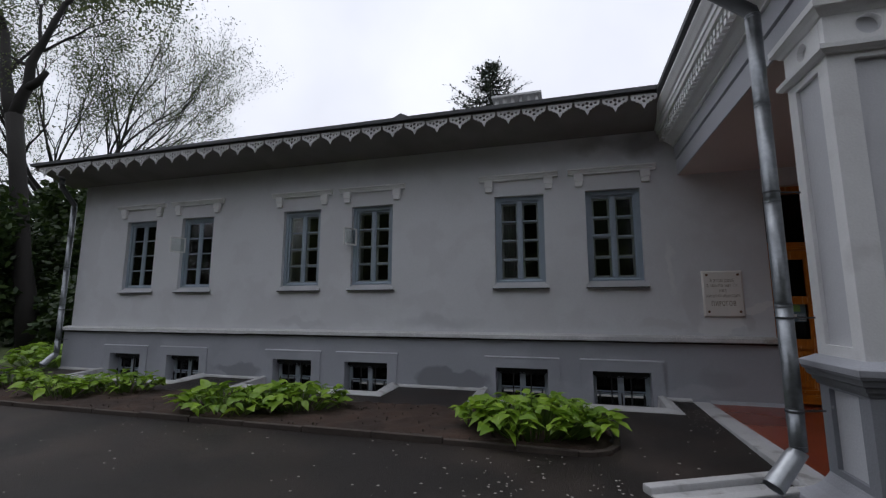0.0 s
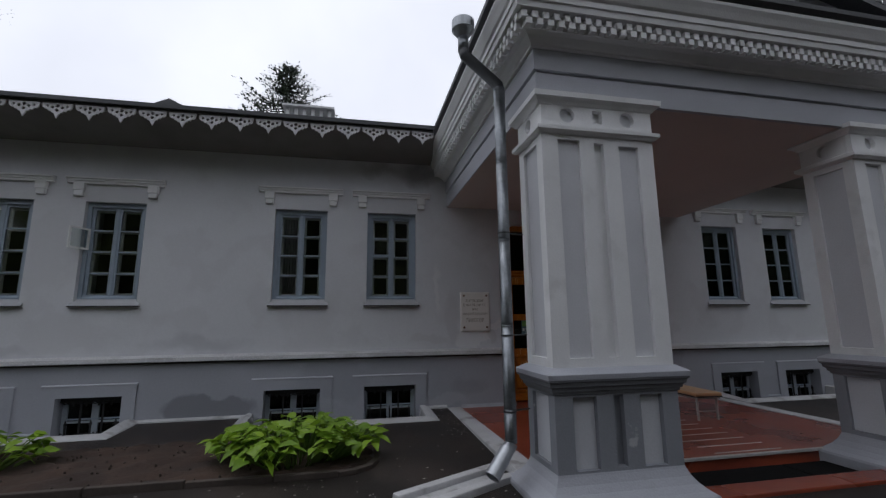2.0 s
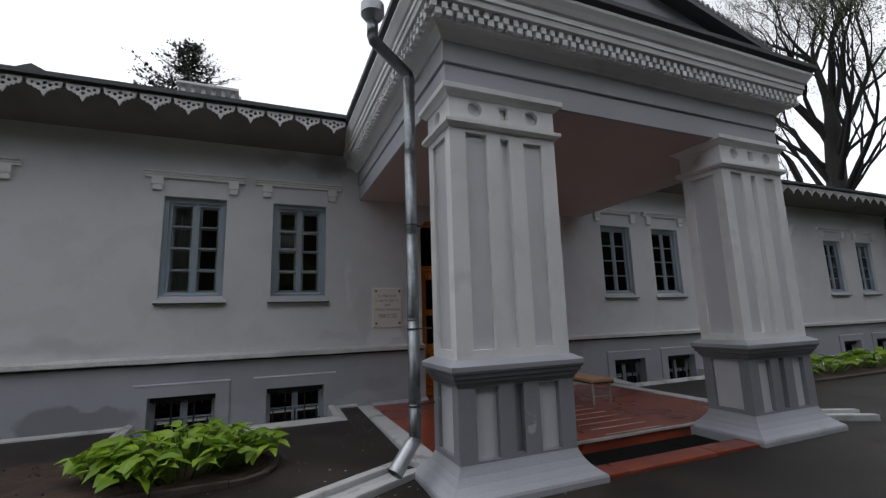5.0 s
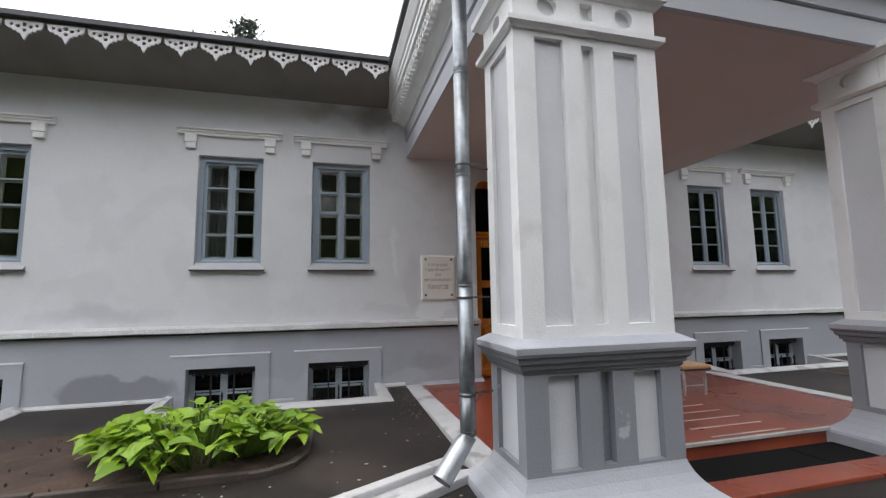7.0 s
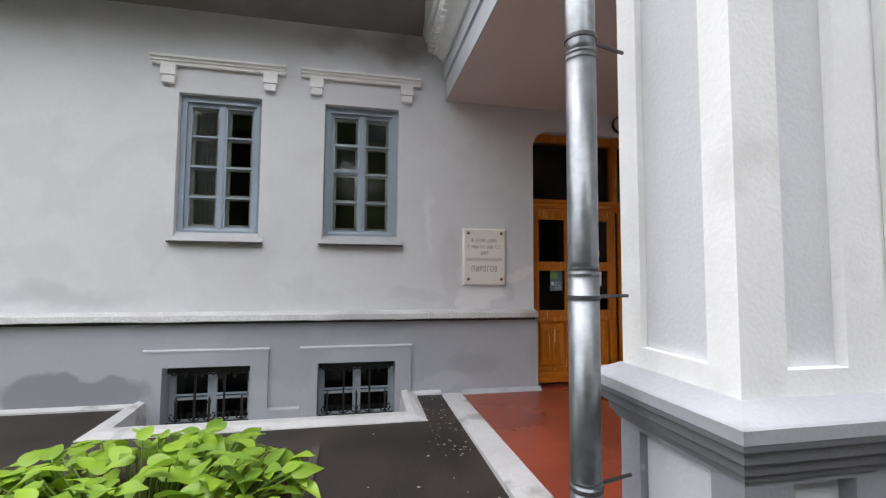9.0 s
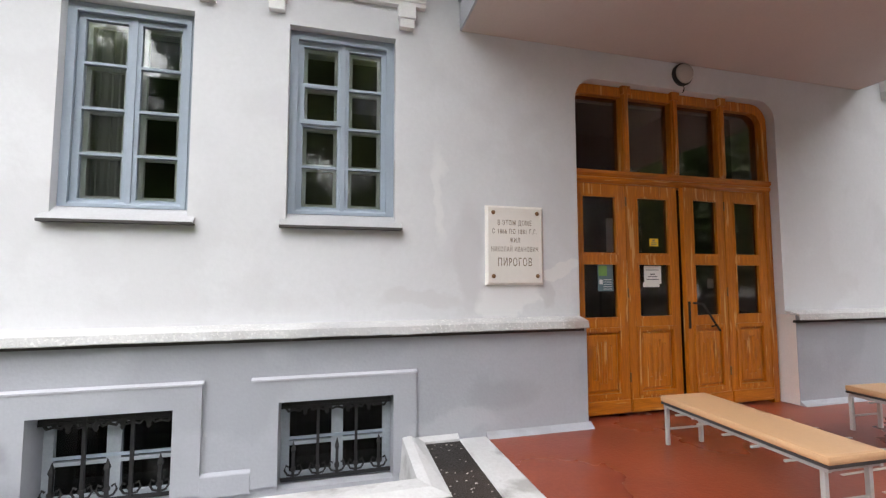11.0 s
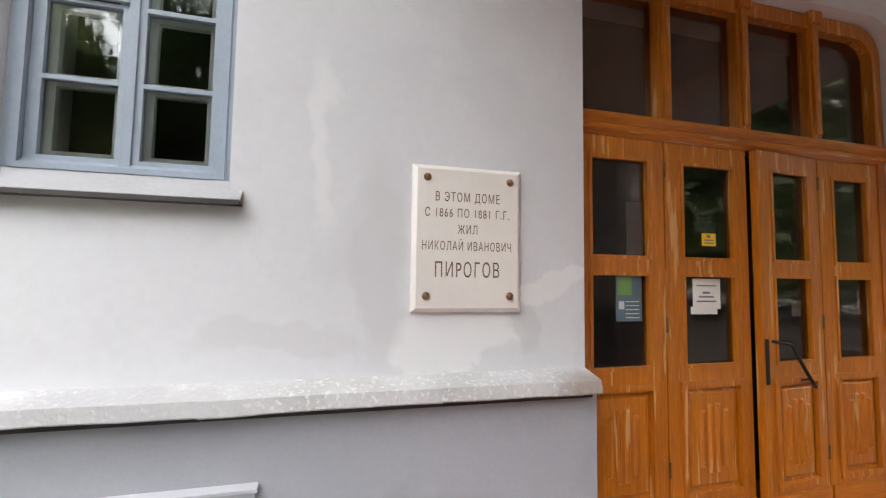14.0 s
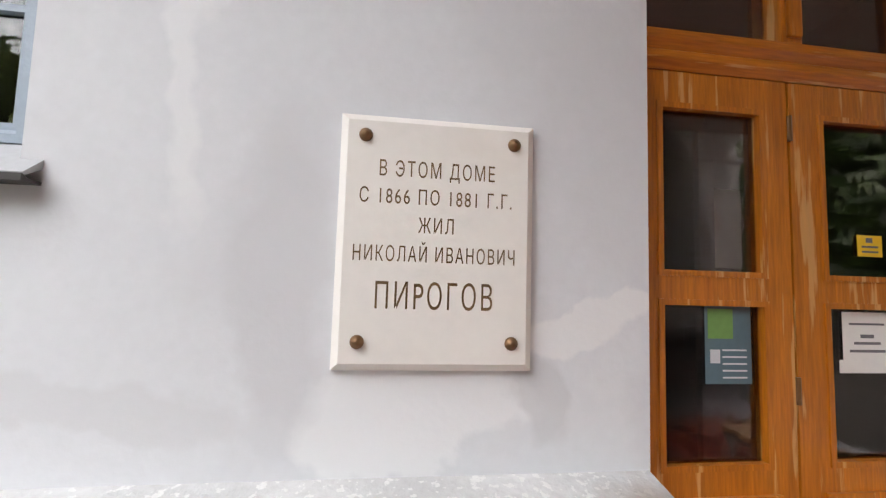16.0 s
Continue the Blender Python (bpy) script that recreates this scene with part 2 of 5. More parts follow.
kerb_paint = material("white_kerb_paint", (0.50, 0.50, 0.505), 0.8, 0.1, 2.5, 40, 0.4, stain=(0.25, 0.24, 0.23), stain_size=3.0, stain_at=(0.56, 0.66), stain_amount=0.75)
ledge_paint = material("sheet_metal_ledge_paint", (0.56, 0.56, 0.56), 0.45, 0.12, 3.5, 45, 0.6, stain=(0.74, 0.74, 0.72), stain_size=42.0, stain_at=(0.57, 0.61), stain_amount=0.7, patches=(((3.2, 7.98, 0.95), (0.17, 0.4, 0.2), (0.3, 0.24, 0.2), 0.7, 0.5), ((0.9, 7.98, 0.95), (0.7, 0.4, 0.2), (0.44, 0.44, 0.45), 0.6, 0.4)))
window_paint = material("blue_grey_window_paint", (0.32, 0.38, 0.45), 0.5, 0.08, 2.0, 50, 0.2)
sill_paint = material("grey_sill_paint", (0.46, 0.465, 0.48), 0.6, 0.1, 2.0, 50, 0.2)
inner_paint = material("white_inner_sash_paint", (0.82, 0.82, 0.81), 0.5, 0.05, 2.0, 50, 0.1)
soffit_paint = material("soffit_board_paint", (0.22, 0.208, 0.2), 0.8, 0.1, 1.0, 50, 0.2, stain=(0.14, 0.127, 0.12), stain_size=1.3, stain_at=(0.5, 0.7), stain_amount=0.5)
valance_paint = material("valance_paint", (0.62, 0.61, 0.62), 0.6, 0.08, 3.0, 50, 0.15)
roof_metal = material("dark_roof_metal", (0.07, 0.072, 0.078), 0.55, 0.2, 1.2, 30, 0.2)
galvanised = material("galvanised_steel", (0.23, 0.245, 0.26), 0.36, 0.3, 5.0, 25, 0.05, metal=0.85)
zinc_bright = material("bright_zinc", (0.42, 0.44, 0.46), 0.4, 0.15, 6.0, 25, 0.05, metal=0.7)
cellar_paint = material("dark_cellar_frame_paint", (0.36, 0.40, 0.44), 0.6, 0.15, 2.0, 50, 0.2)
# near-black for the sill edge and the shadow lines below sill and ledge
lip_shade_paint = material("dark_lip_and_shade", (0.05, 0.045, 0.043), 0.7, 0.25, 6.0, 50, 0.2)
galvanised_dull = material("dull_zinc", (0.085, 0.088, 0.092), 0.5, 0.15, 4.0, 25, 0.05, metal=0.6)
iron = material("black_iron", (0.008, 0.008, 0.009), 0.6, 0.2, 6.0, 40, 0.2)
asphalt = material("wet_asphalt", (0.031, 0.0232, 0.0192), 0.5, 0.5, 1.3, 120, 0.8, spec=0.35, stain=(0.0135, 0.0105, 0.009), stain_size=0.75, stain_at=(0.46, 0.54), stain_amount=0.85)
soil = material("bed_soil", (0.048, 0.028, 0.019), 0.95, 0.35, 2.5, 35, 1.0, stain=(0.025, 0.015, 0.0105), stain_size=1.8, stain_at=(0.45, 0.6), stain_amount=0.8)
lawn_green = material("lawn_ground", (0.055, 0.075, 0.02), 0.9, 0.4, 0.6, 30, 0.8)
kerbstone = material("dark_kerbstone", (0.058, 0.045, 0.037), 0.8, 0.25, 3.0, 30, 0.5)
red_floor = material("red_floor_paint", (0.255, 0.054, 0.026), 0.28, 0.16, 0.8, 45, 0.15, stain=(0.15, 0.03, 0.02), stain_size=0.9, stain_at=(0.5, 0.6), stain_amount=0.6)
mat_black = material("black_rubber_mat", (0.009, 0.009, 0.009), 0.88, 0.2, 4.0, 60, 0.5, spec=0.1)
strip_metal = material("aluminium_strip", (0.62, 0.60, 0.57), 0.4, 0.15, 4.0, 40, 0.1, metal=0.4)
marble = material("white_marble", (0.80, 0.765, 0.72), 0.35, 0.035, 1.6, 30, 0.03, stain=(0.70, 0.63, 0.55), stain_size=2.4, stain_at=(0.56, 0.75), stain_amount=0.5)
gilt = material("dull_gilt_lettering", (0.17, 0.11, 0.05), 0.5, 0.25, 20.0, 80, 0.1, metal=0.2)
bronze = material("bronze_stud", (0.22, 0.125, 0.065), 0.35, 0.2, 12.0, 60, 0.1, metal=0.8)
vinyl = material("tan_vinyl", (0.60, 0.37, 0.20), 0.42, 0.06, 2.0, 60, 0.12)
bench_steel = material("grey_painted_steel", (0.46, 0.46, 0.45), 0.45, 0.1, 5.0, 50, 0.1)
door_wood = wood_material("varnished_door_wood", (0.56, 0.18, 0.010), (0.42, 0.12, 0.006))
door_rail_wood = wood_material("varnished_door_rail", (0.56, 0.18, 0.010), (0.42, 0.12, 0.006), along="X")
paper = material("white_paper", (0.78, 0.78, 0.76), 0.8, 0.03, 3, 60, 0.05)
ink = material("grey_print", (0.16, 0.16, 0.17), 0.8, 0.1, 5, 60, 0.0)
yellow_paper = material("yellow_sticker", (0.80, 0.52, 0.02), 0.5, 0.04, 3, 60, 0.0)
poster_blue = material("blue_grey_poster", (0.10, 0.165, 0.20), 0.5, 0.1, 5, 60, 0.0)
poster_green = material("green_print", (0.17, 0.33, 0.09), 0.5, 0.1, 5, 60, 0.0)
curtain_cloth = material("grey_curtain", (0.42, 0.42, 0.42), 0.9, 0.08, 2, 60, 0.2)
# near-black colour paints in the darkness of the unlit rooms
room_shade_paint = material("dim_room_shade", (0.05, 0.045, 0.042), 0.9, 0.15, 1, 40, 0.1)
glass = glass_material("window_glass")
cellar_glass = glass_material("dirty_cellar_glass", (0.35, 0.35, 0.34), 0.4)
door_glass = glass_material("door_glass", (0.7, 0.66, 0.63), 0.42)
lamp_glass = material("milky_lamp_glass", (0.50, 0.46, 0.43), 0.25, 0.04, 3, 40, 0.0)
chimney_white = material("white_chimney_paint", (0.70, 0.70, 0.70), 0.7, 0.12, 3, 40, 0.3)
bark = material("dark_bark", (0.013, 0.011, 0.0095), 0.9, 0.3, 3.0, 30, 0.8)
petal = material("pale_petals", (0.48, 0.45, 0.42), 0.7, 0.1, 5, 60, 0.0)
hosta_leaf_mat = leaf_material("hosta_leaf", (0.215, 0.355, 0.028), 0.3, 0.3)
hosta_stem_mat = material("hosta_stem", (0.12, 0.2, 0.03), 0.6, 0.2, 5, 60, 0.0)
spring_leaf = leaf_material("spring_leaf", (0.085, 0.11, 0.04), 0.4, 0.35)
dark_leaf = leaf_material("dark_leaf", (0.035, 0.062, 0.016), 0.5, 0.25)
garden_leaf = leaf_material("garden_leaf", (0.13, 0.155, 0.065), 0.45, 0.35)
needle_mat = leaf_material("conifer_needles", (0.022, 0.034, 0.02), 0.4, 0.1)


# ---- building helpers (plan units) ----
def at(x, y, z=0.0, rx=0, ry=0, rz=0):
    return pose(x * U, y * U, z * U, rx, ry, rz)


def part(name, bm, mat, parent=None, label="", smooth=False, m=None):
    """One mesh object, its points given in plan units from the parent's origin."""
    bmesh.ops.recalc_face_normals(bm, faces=bm.faces)
    me = bpy.data.meshes.new(name)
    for v in bm.verts:
        v.co *= U
    bm.to_mesh(me)
    bm.free()
    if smooth:
        for p in me.polygons:
            p.use_smooth = True
    for one in (mat if isinstance(mat, (list, tuple)) else [mat]):
        me.materials.append(one)
    ob = new(name, me)
    if parent:
        ob.parent = parent
    if m is not None:
        ob.matrix_basis = m
    if label:
        ob["label"] = label
    return ob


def thing(name, m, label, category, group="", kind=""):
    ob = new(name)
    ob.empty_display_size = 0.1
    ob.matrix_basis = m
    return tagged(ob, label, category, group, kind)


def box(bm, x0, x1, y0, y1, z0, z1, bevel=0.0, m=None):
    got = bmesh.ops.create_cube(bm, size=1.0)
    vs = got["verts"]
    for v in vs:
        v.co = Vector((x0 + (v.co.x + 0.5) * (x1 - x0), y0 + (v.co.y + 0.5) * (y1 - y0), z0 + (v.co.z + 0.5) * (z1 - z0)))
    if m is not None:
        bmesh.ops.transform(bm, matrix=m, verts=vs)
    if bevel:
        es = list({e for v in vs for e in v.link_edges})
        bmesh.ops.bevel(bm, geom=es, offset=bevel, segments=2, affect="EDGES", profile=0.6)
    return bm


def boxed(*a, **k):
    return box(bmesh.new(), *a, **k)


def loft(bm, rings, closed=True, caps=True):
    """Skins a row of rings (lists of points with the same length)."""
    vs = [[bm.verts.new(p) for p in r] for r in rings]
    n = len(vs[0])
    for a, b in zip(vs, vs[1:]):
        for i in range(n if closed else n - 1):
            j = (i + 1) % n
            bm.faces.new((a[i], a[j], b[j], b[i]))
    if caps and closed:
        bm.faces.new(vs[0])
        bm.faces.new(vs[-1])
    return bm


def tube(bm, points, radii, sides=8, caps=True):
    rings = []
    pts = [Vector(p) for p in points]
    if not isinstance(radii, (list, tuple)):
        radii = [radii] * len(pts)
    for i, p in enumerate(pts):
        d = (pts[min(i + 1, len(pts) - 1)] - pts[max(i - 1, 0)]).normalized()
        side = d.cross(Vector((0, 0, 1)))
        side = side.normalized() if side.length > 1e-3 else Vector((1, 0, 0))
        up = side.cross(d)
        rings.append([p + radii[i] * (math.cos(a) * side + math.sin(a) * up) for a in (2 * math.pi * k / sides for k in range(sides))])
    return loft(bm, rings, caps=caps)


def moulding(bm, x0, x1, y0, y1, profile, back=None):
    """A profile of (offset, z) run round a rectangle with mitred corners; back keeps the rear edge at one y."""
    rings = []
    for o, z in profile:
        rear = back if back is not None else y1 + o
        rings.append([(x0 - o, y0 - o, z), (x1 + o, y0 - o, z), (x1 + o, rear, z), (x0 - o, rear, z)])
    return loft(bm, rings)


def run_x(bm, x0, x1, profile):
    """A closed (y, z) profile run along x."""
    return loft(bm, [[(x0, y, z) for y, z in profile], [(x1, y, z) for y, z in profile]])


def plate(bm, outer, holes, y0, y1):
    """A flat plate in x and z with real holes, y1 - y0 thick."""
    loops = [outer] + holes
    for y in (y0, y1):
        edges = []
        for lp in loops:
            vs = [bm.verts.new((x, y, z)) for x, z in lp]
            edges += [bm.edges.new((vs[i], vs[(i + 1) % len(vs)])) for i in range(len(vs))]
        bmesh.ops.triangle_fill(bm, edges=edges, use_beauty=True)
    for lp in loops:
        a = [bm.verts.new((x, y0, z)) for x, z in lp]
        b = [bm.verts.new((x, y1, z)) for x, z in lp]
        for i in range(len(lp)):
            j = (i + 1) % len(lp)
            bm.faces.new((a[i], a[j], b[j], b[i]))
    bmesh.ops.remove_doubles(bm, verts=bm.verts, dist=1e-5)
    return bm


def circle(cx, cz, r, n=10):
    return [(cx + r * math.cos(2 * math.pi * k / n), cz + r * math.sin(2 * math.pi * k / n)) for k in range(n)]


def holed_wall(bm, x0, x1, z0, z1, y0, y1, holes, front_only=False):
    """A thick wall with rectangular openings (x0, x1, z0, z1) cut through it."""
    xs = sorted({x0, x1, *[h[0] for h in holes], *[h[1] for h in holes]})
    zs = sorted({z0, z1, *[min(max(h[2], z0), z1) for h in holes], *[min(max(h[3], z0), z1) for h in holes]})

    def solid(i, k):
        if not (0 <= i < len(xs) - 1 and 0 <= k < len(zs) - 1):
            return False
        cx, cz = (xs[i] + xs[i + 1]) / 2, (zs[k] + zs[k + 1]) / 2
        return not any(h[0] < cx < h[1] and h[2] < cz < h[3] for h in holes)

    verts = {}

    def v(i, k, y):
        if (i, k, y) not in verts:
            verts[i, k, y] = bm.verts.new((xs[i], y, zs[k]))
        return verts[i, k, y]

    for i in range(len(xs) - 1):
        for k in range(len(zs) - 1):
            if not solid(i, k):
                continue
            for y in (y0, y1):
                bm.faces.new((v(i, k, y), v(i + 1, k, y), v(i + 1, k + 1, y), v(i, k + 1, y)))
            for di, dk, a, b in ((-1, 0, (i, k), (i, k + 1)), (1, 0, (i + 1, k), (i + 1, k + 1)), (0, -1, (i, k), (i + 1, k)), (0, 1, (i, k + 1), (i + 1, k + 1))):
                if not solid(i + di, k + dk):
                    bm.faces.new((v(*a, y0), v(*b, y0), v(*b, y1), v(*a, y1)))
    return bm


# ---- the plan ----
WALL_Y, BACK_Y = 8.12, 8.72
SILLS = [-10.885, -9.13, -6.22, -4.50, -1.38, 0.333, 7.935, 9.635, 12.75, 14.45, 17.28, 19.15]
OPEN_W, OPEN_Z0, OPEN_Z1 = 0.95, 1.875, 3.668
WEST, EAST = -12.42, 21.9
DOOR_X0, DOOR_X1, DOOR_TOP = 3.22, 5.935, 3.53
FLOOR_Z = -0.06
AXIS = 4.67


def ground_z(y):
    return -0.05 - 0.1 * min(1, max(0, (8.0 - y) / 4.5))


# ---- the large structure ----
openings = [(s + 0.04, s + 0.04 + OPEN_W, OPEN_Z0, OPEN_Z1) for s in SILLS]
door_hole = (DOOR_X0, DOOR_X1, -1.0, DOOR_TOP)
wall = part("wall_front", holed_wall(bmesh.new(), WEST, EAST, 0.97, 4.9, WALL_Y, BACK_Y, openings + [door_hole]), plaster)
tagged(wall, "light grey painted plaster front wall of the house", "wall", kind="structure")

cellar = [(s + 0.03, s + 0.975, -0.32, 0.388) for s in SILLS]
plinth = part("wall_plinth", holed_wall(bmesh.new(), WEST - 0.1, EAST + 0.1, -0.7, 0.97, WALL_Y - 0.08, BACK_Y, cellar + [(DOOR_X0 + 0.02, 5.99, -0.3, 1.2)]), plinth_paint)
tagged(plinth, "blue-grey painted plinth along the foot of the house", "wall", kind="structure")

bm = bmesh.new()
for x0, x1 in ((WEST, WEST + 0.5), (EAST - 0.5, EAST)):
    box(bm, x0, x1, BACK_Y, 15.0, -0.6, 4.9)
box(bm, WEST, EAST, 14.5, 15.0, -0.6, 4.9)
tagged(part("wall_rear", bm, plaster), "light grey plaster side and rear walls", "wall", kind="structure")

# rooms take their darkness from the near-black wall colour
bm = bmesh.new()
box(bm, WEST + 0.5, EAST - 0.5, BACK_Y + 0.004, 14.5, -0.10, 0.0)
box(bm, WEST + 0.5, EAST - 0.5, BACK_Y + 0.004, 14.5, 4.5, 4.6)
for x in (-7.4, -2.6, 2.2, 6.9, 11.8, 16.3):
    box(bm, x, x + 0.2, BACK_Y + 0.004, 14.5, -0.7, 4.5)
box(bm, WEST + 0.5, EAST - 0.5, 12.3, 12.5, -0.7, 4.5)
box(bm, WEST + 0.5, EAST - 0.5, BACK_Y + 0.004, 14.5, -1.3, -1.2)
tagged(part("inner_rooms", bm, room_shade_paint), "inner rooms behind the windows, coloured near-black for their dimness", "room", kind="structure")

# splayed right jamb and rounded upper corners of the doorway
bm = bmesh.new()
bm2 = [[(DOOR_X1 + 0.003, 8.42), (5.987, WALL_Y - 0.078), (5.987, 8.42)]]
loft(bm, [[(x, y, FLOOR_Z) for x, y in bm2[0]], [(x, y, 0.97) for x, y in bm2[0]]])
tagged(part("door_jamb", bm, jamb_paint), "pinkish plastered splayed door jamb", "door jamb", kind="structure")
bm = bmesh.new()
for side in (-1, 1):
    cx = DOOR_X0 if side < 0 else DOOR_X1
    arc = [(cx, DOOR_TOP)] + [(cx - side * 0.24 + side * 0.24 * math.cos(a), DOOR_TOP - 0.24 + 0.24 * math.sin(a)) for a in (math.pi / 2 * k / 6 for k in range(7))]
    loft(bm, [[(x, WALL_Y, z) for x, z in arc], [(x, 8.3, z) for x, z in arc]])
tagged(part("door_corner_fill", bm, plaster), "rounded plaster corners over the door", "wall", kind="structure")

# drip ledge of painted sheet metal, in overlapping lengths
ledge = thing("drip_ledge", at(0, 0, 0), "light grey sheet-metal drip ledge with flaking paint", "ledge", kind="structure")
for x0, x1 in ((WEST - 0.12, -9.6), (-9.6, -6.9), (-6.9, -4.2), (-4.2, -1.6), (-1.6, 0.45), (0.45, 1.28), (1.28, 2.32), (2.32, 3.195), (5.94, 8.4), (8.4, 11.0), (11.0, 14.0), (14.0, 17.5), (17.5, EAST + 0.12)):
    d = random.uniform(0, 0.008)
    bm = bmesh.new()
    rings = []
    steps = max(3, int((x1 - x0) / 0.12))
    for k in range(steps + 1):
        x = x0 + (x1 + 0.02 - x0) * k / steps
        w = 0.008 * noise.noise((x * 3.1, 0.7, 0)) - d
        rings.append([(x, WALL_Y + 0.02, 1.025 + w * 0.3), (x, 7.96 + w, 0.985 + w * 0.4), (x, 7.95 + w, 0.925 + w), (x, 7.958 + w, 0.917 + w), (x, 7.97 + w, 0.97), (x, WALL_Y + 0.02, 0.99)])
    loft(bm, rings)
    part("ledge_sheet", bm, ledge_paint, ledge)
    # dark strip paints in the shadow line under the ledge
    part("ledge_joint", boxed(x0 + 0.004, x1 - 0.001, 8.008, 8.041, 0.882, 0.91), lip_shade_paint, ledge, "dark strip standing in for the shadow below the sheet")

# eaves: soffit, fascia and roof
for name, x0, x1 in (("west", WEST - 0.5, 1.62), ("east", 7.72, EAST + 0.5)):
    bm = run_x(bmesh.new(), x0, x1, [(WALL_Y - 0.003, 4.71), (7.28, 4.93), (7.28, 5.0), (WALL_Y - 0.003, 5.0)])
    tagged(part("eaves_soffit_" + name, bm, soffit_paint), "dark weathered boarded soffit under the eaves", "soffit", kind="structure")
    bm = run_x(bmesh.new(), x0, x1, [(7.17, 4.97), (7.2, 4.93), (7.28, 4.93), (7.28, 5.02), (7.17, 5.02)])
    tagged(part("trim_fascia_" + name, bm, soffit_paint), "dark grey eaves fascia board", "fascia", kind="structure")
    bm = bmesh.new()
    run_x(bm, x0 - 0.05, x1, [(7.08, 5.02), (7.08, 5.09), (11.5, 6.55), (15.9, 5.09), (15.9, 5.02)])
    tagged(part("roof_" + name, bm, roof_metal), "dark sheet-metal hipped roof", "roof", kind="structure")

# fretted valance pieces under the eaves
def valance_piece():
    s = 0.205
    outer = [(-s, 0), (-s + 0.01, -0.075), (-0.165, -0.105), (-0.14, -0.095), (-0.115, -0.135), (-0.085, -0.125), (-0.07, -0.16), (-0.045, -0.155),
             (0, -0.25), (0.045, -0.155), (0.07, -0.16), (0.085, -0.125), (0.115, -0.135), (0.14, -0.095), (0.165, -0.105), (s - 0.01, -0.075), (s, 0)]
    holes = [circle(0, -0.043, 0.031, 8), circle(-0.066, -0.07, 0.027, 8), circle(0.066, -0.07, 0.027, 8), circle(0, -0.118, 0.027, 8), circle(-0.135, -0.052, 0.022, 8), circle(0.135, -0.052, 0.022, 8)]
    return plate(bmesh.new(), outer, holes, -0.012, 0.012)


for name, x, end, step in (("west", 1.315, WEST - 0.3, -0.446), ("east", 8.05, EAST + 0.7, 0.446)):
    row = thing("valance", at(0, 7.15, 4.98), "pale grey fretted wooden valance under the eaves", "valance", kind="structure")
    first = None
    while (x - end) * step < 0:
        m = at(x, random.uniform(-0.004, 0.004), random.uniform(-0.006, 0.004), random.uniform(-2, 2), random.uniform(-1.2, 1.2), 0)
        if first is None:
            first = part("valance_piece", valance_piece(), valance_paint, row, m=m)
        else:
            ob = new("valance_piece", first.data)
            ob.parent, ob.matrix_basis = row, m
        x += step

# ---- ground ----
bm = bmesh.new()
pairs = [(SILLS[i] - 0.19, SILLS[i + 1] + 1.12) for i in range(0, len(SILLS), 2)]
gx = sorted({-600, -120, -40, -22, 1.92, 7.53, 30, 60, 160, 600, *[v for p in pairs for v in p]})
gy = [-600, -120, -30, -8, 0, 3.5, 3.8, 5, 6.2, 7.2, 8.06]
vmap = {(i, j): bm.verts.new((x, y, ground_z(y))) for i, x in enumerate(gx) for j, y in enumerate(gy)}
for i in range(len(gx) - 1):
    for j in range(len(gy) - 1):
        cx = (gx[i] + gx[i + 1]) / 2
        if gy[j] >= 7.2 and any(a < cx < b for a, b in pairs):
            continue
        if gy[j] >= 3.8 and 1.92 < cx < 7.53:
            continue
        bm.faces.new((vmap[i, j], vmap[i + 1, j], vmap[i + 1, j + 1], vmap[i, j + 1]))
tagged(part("ground", bm, asphalt), "dark damp asphalt yard in front of the house", "ground", kind="structure")
bm = bmesh.new()
for x0, x1, y0, y1 in ((-600, WEST - 0.1, 8.06, 600), (EAST + 0.1, 600, 8.06, 600), (WEST - 0.1, EAST + 0.1, 15, 600)):
    f = [bm.verts.new(p) for p in ((x0, y0, -0.051), (x1, y0, -0.051), (x1, y1, -0.051), (x0, y1, -0.051))]
    bm.faces.new(f)
tagged(part("lawn", bm, lawn_green), "rough green grass beside and behind the house", "lawn", kind="structure")

# light wells before the cellar windows
for a, b in pairs:
    bm = bmesh.new()
    rim = []
    for px, py, lift in ((a, 8.05, 0.03), (a, 7.2, -0.025), (b, 7.2, -0.025), (b, 8.05, 0.03)):
        ox = -0.12 if px == a else 0.12
        ix = 0.07 if px == a else -0.07
        near = py < 8
        rim.append([(px + ox * (1 + 0.4 * near), py - 0.13 * near, -0.16), (px + ox, py - 0.11 * near, -0.045 + lift * 0.6), (px, py - 0.02 * near, -0.0 + lift), (px + ix, py + 0.14 * near, -0.01 + lift), (px + ix * 1.4, py + 0.17 * near, -0.45)])
    loft(bm, rim, closed=False)
    box(bm, a + 0.05, b - 0.05, 7.3, 8.1, -0.5, -0.42)
    tagged(part("light_well_rim", bm, kerb_paint), "white-painted concrete rim of a cellar light well", "light well", "light wells", kind="structure")

# raised band joining the surrounds of each pair of cellar windows
for i in range(0, len(SILLS), 2):
    x0, x1 = SILLS[i] + 1.176, SILLS[i + 1] - 0.172
    bm = run_x(bmesh.new(), x0, x1, [(8.041, -0.3), (8.008, -0.3), (8.008, -0.145), (8.012, -0.138), (8.041, -0.12)])
    tagged(part("trim", bm, plinth_paint), "raised grey band between two cellar windows", "trim", kind="structure")

# whitewashed foot of the plinth between the wells
foot = [WEST - 0.1, *[v for a, b in pairs for v in (a - 0.02, b + 0.02)], EAST + 0.1]
